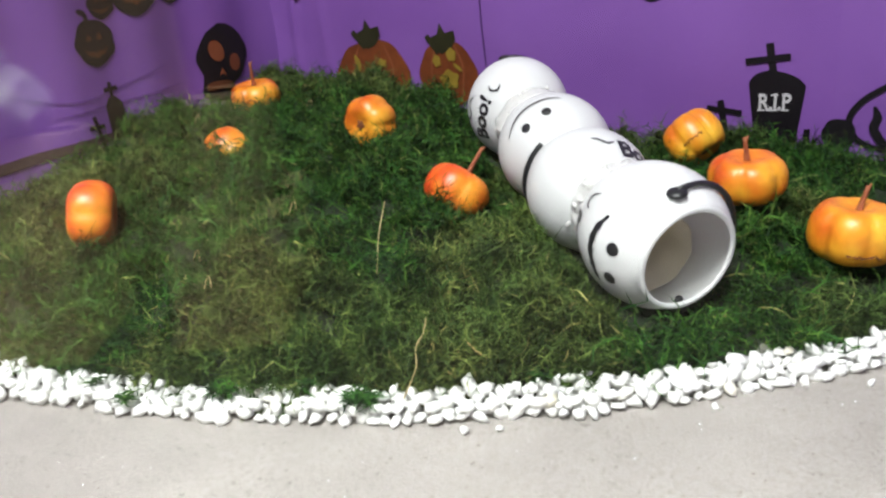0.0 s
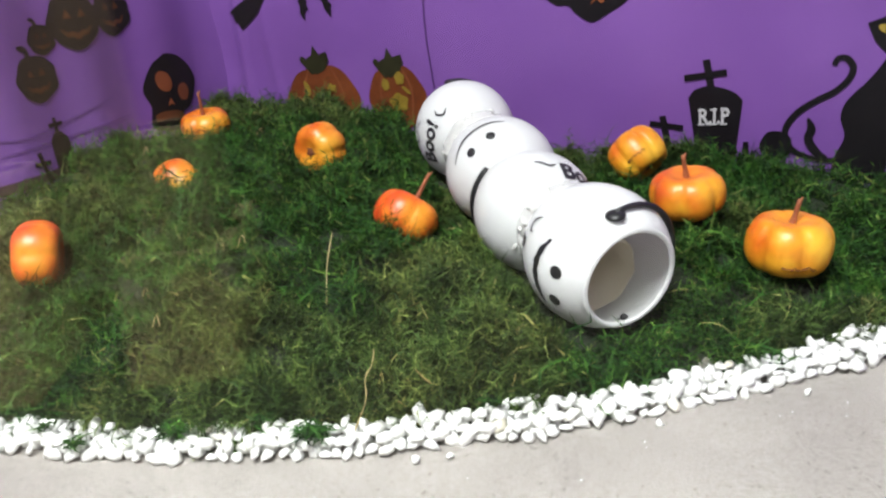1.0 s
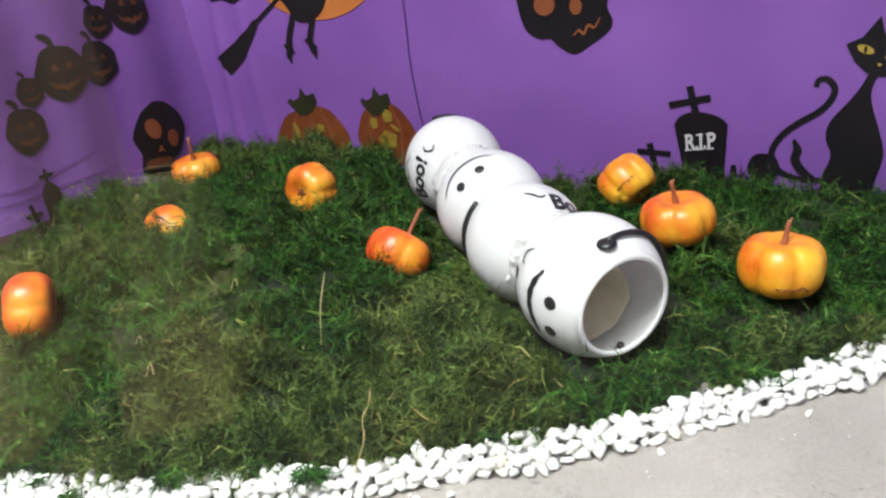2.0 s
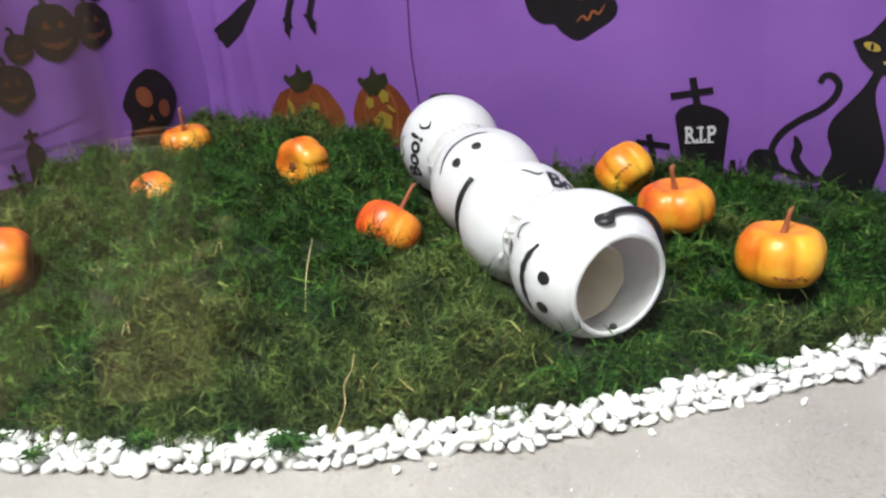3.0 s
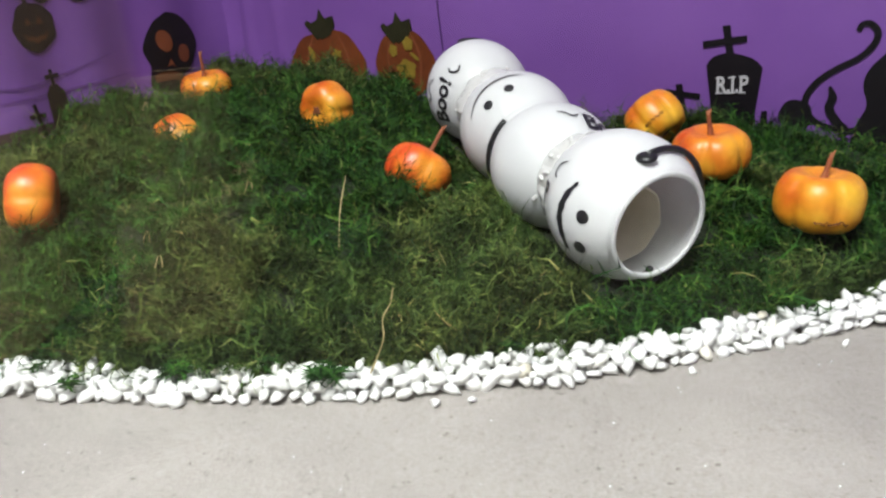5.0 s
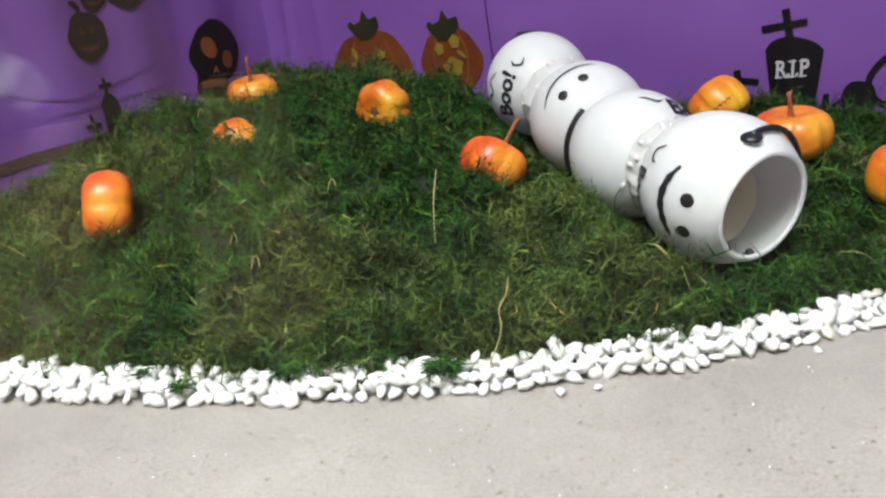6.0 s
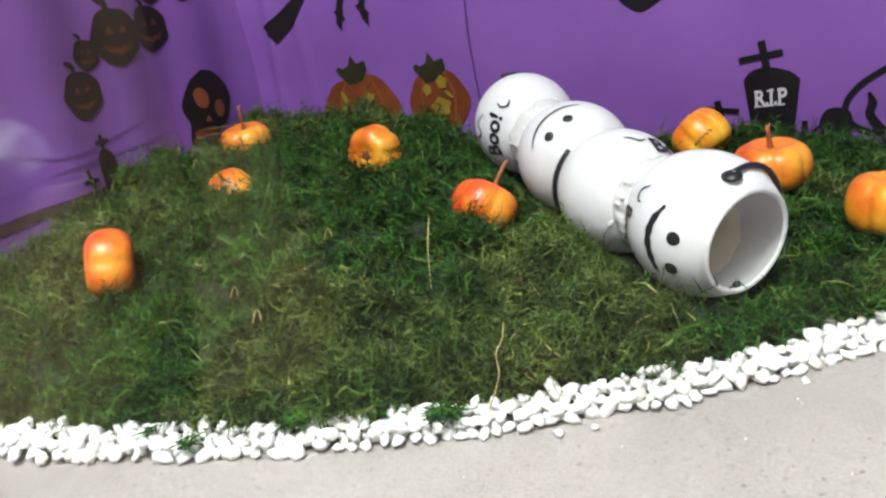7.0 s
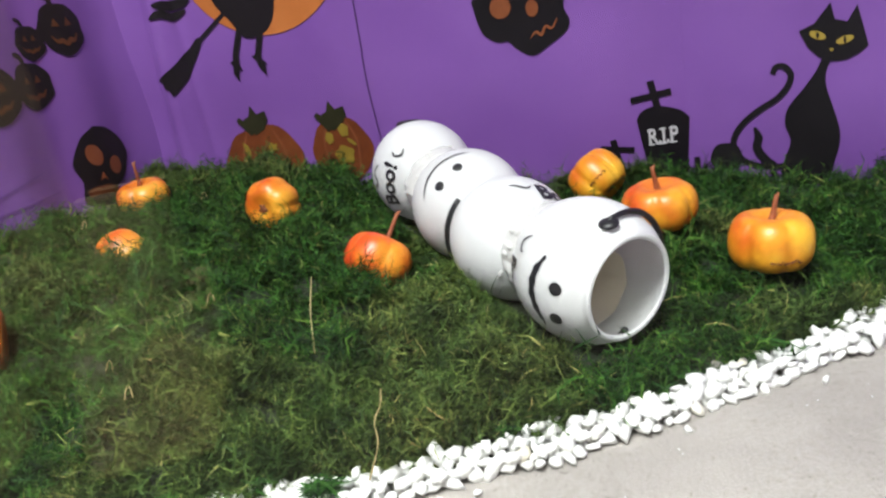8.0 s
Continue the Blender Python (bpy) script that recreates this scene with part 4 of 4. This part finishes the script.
# ---- toy pumpkins ----
def pumpkin(place, width, height, m, label, lobes=6, stem=0.012, blossom=False, seed=0, skin=PUMPKIN, spin=0.0, jagged_line=()):
    """A lobed pumpkin about its middle; m turns it."""
    ob = thing("toy_pumpkin", place, label, "pumpkin", "toy pumpkins on the moss")
    rng = random.Random(seed)
    turn = Euler([radians(a) for a in m]).to_matrix().to_4x4()
    bm = bmesh.new()
    n, k = 60, 22
    amp = [rng.uniform(0.85, 1.1) for _ in range(lobes)]
    rings = []
    for j in range(1, k):
        v = math.pi * j / k
        ring = []
        for i in range(n):
            u = math.tau * i / n
            ph = ((u + spin) / math.tau % 1.0) * lobes
            crease = abs(math.sin(math.pi * ph)) ** 0.55
            deep = 0.13 * amp[int(ph) % lobes]
            body = math.sin(v) ** 0.72
            r = width / 2 * body * (1 - deep * (1 - crease)) * (0.97 + 0.03 * amp[int(ph) % lobes])
            z = height / 2 * math.copysign(abs(math.cos(v)) ** 0.85, math.cos(v)) * (1 - 0.42 * (1 - math.sin(v)) ** 3)
            ring.append(bm.verts.new((r * math.cos(u), r * math.sin(u), z)))
        rings.append(ring)
    for a, b in zip(rings, rings[1:]):
        for i in range(n):
            bm.faces.new((a[i], b[i], b[(i + 1) % n], a[(i + 1) % n]))
    for ring in (rings[0], rings[-1]):
        c = bm.verts.new(sum((v.co for v in ring), Vector()) / n + Vector((0, 0, -0.001 if ring is rings[0] else 0.001)))
        for i in range(n):
            bm.faces.new((c, ring[i], ring[(i + 1) % n]))
    bmesh.ops.recalc_face_normals(bm, faces=bm.faces)
    bmesh.ops.transform(bm, matrix=Matrix.Translation(place) @ turn, verts=bm.verts)
    part("body", bm, skin, ob, smooth=True)
    if stem:
        top = height * 0.27
        lean = (rng.uniform(-0.15, 0.15), rng.uniform(-0.15, 0.15))
        pts = [(lean[0] * h, lean[1] * h, top + h) for h in lerp(0, stem + 0.003, 6)]
        bm = tube(pts, [0.0028, 0.0019, 0.0015, 0.0014, 0.0013, 0.0011], 7)
        tube([pts[4], (pts[5][0] + 0.0018, pts[5][1], pts[5][2] + 0.001)], [0.001, 0.0005], 6, bm)
        bmesh.ops.transform(bm, matrix=Matrix.Translation(place) @ turn, verts=bm.verts)
        part("stem", bm, STEM, ob, "thin reddish-brown stem", smooth=True)
    if blossom:
        bm = bmesh.new()
        bmesh.ops.create_icosphere(bm, subdivisions=3, radius=0.0048)
        for v in bm.verts:
            a = math.atan2(v.co.y, v.co.x)
            v.co *= 0.75 + 0.55 * abs(math.sin(a * 2.5 + seed)) ** 2 + 0.3 * noise.noise(v.co * 600)
            v.co.z *= 0.3
        bmesh.ops.transform(bm, matrix=Matrix.Translation(place) @ turn @ Matrix.Translation((0, 0, -height * 0.33)), verts=bm.verts)
        part("blossom_end", bm, BLOSSOM, ob, "dark brown blossom end", smooth=True)
    if jagged_line:
        pts = []
        for q in lerp(0.0, 1.0, 15):
            u, v = radians(jagged_line[0] + 46 * (q - 0.5)), math.asin(jagged_line[1]) + rng.uniform(-0.09, 0.09)
            ph = ((u + spin) / math.tau % 1.0) * lobes
            dip = 1 - 0.13 * amp[int(ph) % lobes] * (1 - abs(math.sin(math.pi * ph)) ** 0.55)
            r = width / 2 * math.cos(v) ** 0.72 * dip * (0.97 + 0.03 * amp[int(ph) % lobes])
            pts.append((r * math.cos(u), r * math.sin(u), height / 2 * math.copysign(abs(math.sin(v)) ** 0.85, math.sin(v))))
        bm = tube(pts, [0.0005 + 0.0003 * math.sin(k * 2.1) for k in range(15)], 5)
        bmesh.ops.transform(bm, matrix=Matrix.Translation(place) @ turn, verts=bm.verts)
        part("jagged_line", bm, BLOSSOM, ob, "dark jagged line on the skin", smooth=True)
    return ob


pumpkin((-0.2365, 0.462, 0.058), 0.046, 0.032, (0, 101, 16), "orange and red toy pumpkin lying on its side in moss", 5, 0, False, 1, PUMPKIN_RED, 0.66)
pumpkin((-0.1850, 0.716, 0.0815), 0.047, 0.031, (6, -4, 20), "orange toy pumpkin with a thin stem, sunk in moss", 6, 0.021, False, 2, jagged_line=(250, 0.1))
pumpkin((-0.1795, 0.590, 0.0585), 0.047, 0.034, (-68, 0, -48), "orange toy pumpkin half buried in moss", 7, 0, True, 3)
pumpkin((-0.069, 0.609, 0.0705), 0.045, 0.033, (-93, 0, -38), "orange toy pumpkin lying with its blossom end showing", 7, 0, True, 4)
pumpkin((-0.003, 0.476, 0.0485), 0.0445, 0.032, (-44, 0, -57), "reddish-orange toy pumpkin tipped over beside the tunnel", 5, 0.021, False, 5, PUMPKIN_RED, 0.5)
pumpkin((0.171, 0.544, 0.0525), 0.043, 0.037, (-38, -35, 0), "yellow-orange toy pumpkin lying tilted behind the tunnel", 6, 0, True, 6, PUMPKIN_GOLD, jagged_line=(262, -0.25))
pumpkin((0.1735, 0.446, 0.0520), 0.0465, 0.0315, (4, -3, 0), "orange toy pumpkin with a dark stem, upright on moss", 6, 0.014, False, 7)
pumpkin((0.2085, 0.384, 0.0370), 0.0475, 0.0355, (2, 4, 25), "yellow-orange toy pumpkin upright on moss", 6, 0.013, False, 8, PUMPKIN_GOLD, jagged_line=(235, -0.3))

# ---- straws ----
for pts in ([(-0.048, 0.371, 0.0405), (-0.0462, 0.384, 0.057), (-0.0422, 0.398, 0.0715)], [(-0.0335, 0.296, 0.010), (-0.0268, 0.302, 0.022), (-0.0262, 0.307, 0.030), (-0.0222, 0.3095, 0.036), (-0.0205, 0.3115, 0.0425)]):
    line = smooth_line(pts)
    ob = part("straw", tube(line, [0.00036 + 0.0001 * math.sin(k) for k in range(len(line) - 1)] + [0.00016], 6), STRAW, smooth=True)
    tagged(ob, "dry yellow straw lying in moss", "straw", "dry straws in the moss")

# pale dry curls caught in the moss
for k, (x, y, z) in enumerate(((-0.2107, 0.6201, 0.084), (-0.1370, 0.3685, 0.044), (-0.1546, 0.4076, 0.045), (-0.1270, 0.6690, 0.079), (-0.0425, 0.3243, 0.019), (0.02, 0.40, 0.043), (-0.1, 0.43, 0.062))):
    line = smooth_line([(x - 0.003, y, z - 0.003), (x - 0.001, y + 0.002, z + 0.002), (x + 0.0015, y - 0.001, z + 0.003), (x + 0.002, y - 0.003, z - 0.001 - 0.0008 * (k % 3))], 4)
    tagged(part("dry_curl", tube(line, [0.00042] * (len(line) - 1) + [0.00015], 5), STRAW, smooth=True), "short pale dry curl caught in moss", "straw", "dry curls in the moss")

# ---- white pebble border ----
pebbles = thing("pebble_border", (0.03, 0.292, 0.0), "border of white marble pebbles between sand and moss", "pebbles")


def pebble_mesh(seed):
    rng = random.Random(seed)
    bm = bmesh.new()
    bmesh.ops.create_icosphere(bm, subdivisions=1, radius=1.0)
    cuts = [(Vector((rng.gauss(0, 1), rng.gauss(0, 1), rng.gauss(0, 1))).normalized(), rng.uniform(0.45, 0.75)) for _ in range(7)]
    for v in bm.verts:
        for d, far in cuts:
            if v.co.dot(d) > far:
                v.co -= d * (v.co.dot(d) - far)
    for v in bm.verts:
        v.co *= 1 + 0.20 * noise.noise(v.co * 1.6 + Vector((seed * 7, 0, 0)))
        v.co.x, v.co.y, v.co.z = v.co.x * rng.uniform(0.98, 1.02) * 1.15, v.co.y * 0.92, v.co.z * 0.62
    for f in bm.faces:
        f.smooth = True
    me = bpy.data.meshes.new("pebble")
    bm.to_mesh(me)
    bm.free()
    me.materials.append(PEBBLE)
    return me


def lay_pebbles():
    rng = random.Random(12)
    shapes = [pebble_mesh(k) for k in range(9)]
    spots = []
    tries = 0
    while tries < 26000:
        tries += 1
        x = rng.uniform(-0.36, 0.42)
        half = 0.0092 + 0.003 * noise.noise((x * 30, 0, 4))
        off = rng.uniform(-half, half)
        r = rng.uniform(0.0034, 0.0062)
        y = border(x) + off + 0.003 * noise.noise((x * 18, 3, 1))
        layer = 0
        near = [q for q in spots if abs(q[0] - x) < 0.011 and (q[0] - x) ** 2 + (q[1] - y) ** 2 < (0.54 * (q[3] + r)) ** 2]
        if any(q[4] for q in near):
            continue
        if near:
            if abs(off) > half * 0.75 or len(near) < 2:
                continue
            layer = 1
        z = r * 0.5 + max(0.0, off) * 0.25 + (0.0042 if layer else 0.0)
        spots.append((x, y, z, r, layer))
    for _ in range(9000):
        x = rng.uniform(-0.36, 0.42)
        off, r = rng.uniform(-0.008, 0.011), rng.uniform(0.0018, 0.0029)
        y = border(x) + off + 0.003 * noise.noise((x * 18, 3, 1))
        if all(abs(q[0] - x) > 0.011 or (q[0] - x) ** 2 + (q[1] - y) ** 2 > (0.6 * (q[3] + r)) ** 2 for q in spots):
            spots.append((x, y, r * 0.6 + max(0.0, off) * 0.25, r, 1))
    for _ in range(4):
        x = rng.uniform(-0.2, 0.22)
        spots.append((x, border(x) - rng.uniform(0.014, 0.019), 0.0012, rng.uniform(0.0022, 0.0034), 0))
    rest = bmesh.new()
    spots.sort(key=lambda q: abs(q[0] - 0.02))
    for k, (x, y, z, r, layer) in enumerate(spots):
        m = Matrix.LocRotScale((x, y, z), Euler((rng.gauss(0, 0.5), rng.gauss(0, 0.5), rng.uniform(0, 6.28))), Vector((r, r, r)) * rng.uniform(0.9, 1.15))
        me = shapes[k % 9]
        if k < 300:
            ob = new("pebble", me)
            ob.parent = pebbles
            ob.matrix_basis = Matrix.Translation(-pebbles.location) @ m
        else:
            n0 = len(rest.verts)
            rest.from_mesh(me)
            rest.verts.ensure_lookup_table()
            for v in rest.verts[n0:]:
                v.co = m @ v.co
    part("pebble_rest", rest, PEBBLE, pebbles, "white marble pebbles", smooth=True, kind="stuff")


lay_pebbles()


def wisp(x, y, z, count, size, seed):
    """A loose scrap of moss that lies on the pebbles."""
    rng = random.Random(seed)
    bm = bmesh.new()
    for _ in range(count * 2):
        a, r = rng.uniform(0, math.tau), rng.uniform(0, size * 0.4)
        p = Vector((x + r * math.cos(a), y + r * math.sin(a) * 0.6, z + rng.uniform(0, 0.004)))
        d = Vector((rng.gauss(0, 1), rng.gauss(0, 0.7), rng.uniform(-0.2, 0.5))).normalized() * size * rng.uniform(0.12, 0.36)
        bend = Vector((rng.gauss(0, 0.7), rng.gauss(0, 0.6), -0.25)) * size * 0.3
        tube([p, p + d * 0.5 - bend * 0.3, p + d, p + d * 1.4 + bend], [0.0004, 0.0004, 0.0003, 0.00012], 4, bm)
    tagged(part("moss_scrap", bm, MOSS), "loose scrap of green moss on white pebbles", "moss", "moss scraps on the pebbles")


for x, y, z, n, size in ((-0.053, 0.298, 0.009, 70, 0.017), (-0.121, 0.313, 0.010, 46, 0.016), (-0.170, 0.316, 0.008, 24, 0.012), (-0.190, 0.331, 0.009, 14, 0.010), (-0.08, 0.312, 0.01, 30, 0.012), (0.03, 0.303, 0.01, 20, 0.010)):
    wisp(x, y, z, n, size, int(x * 1000))
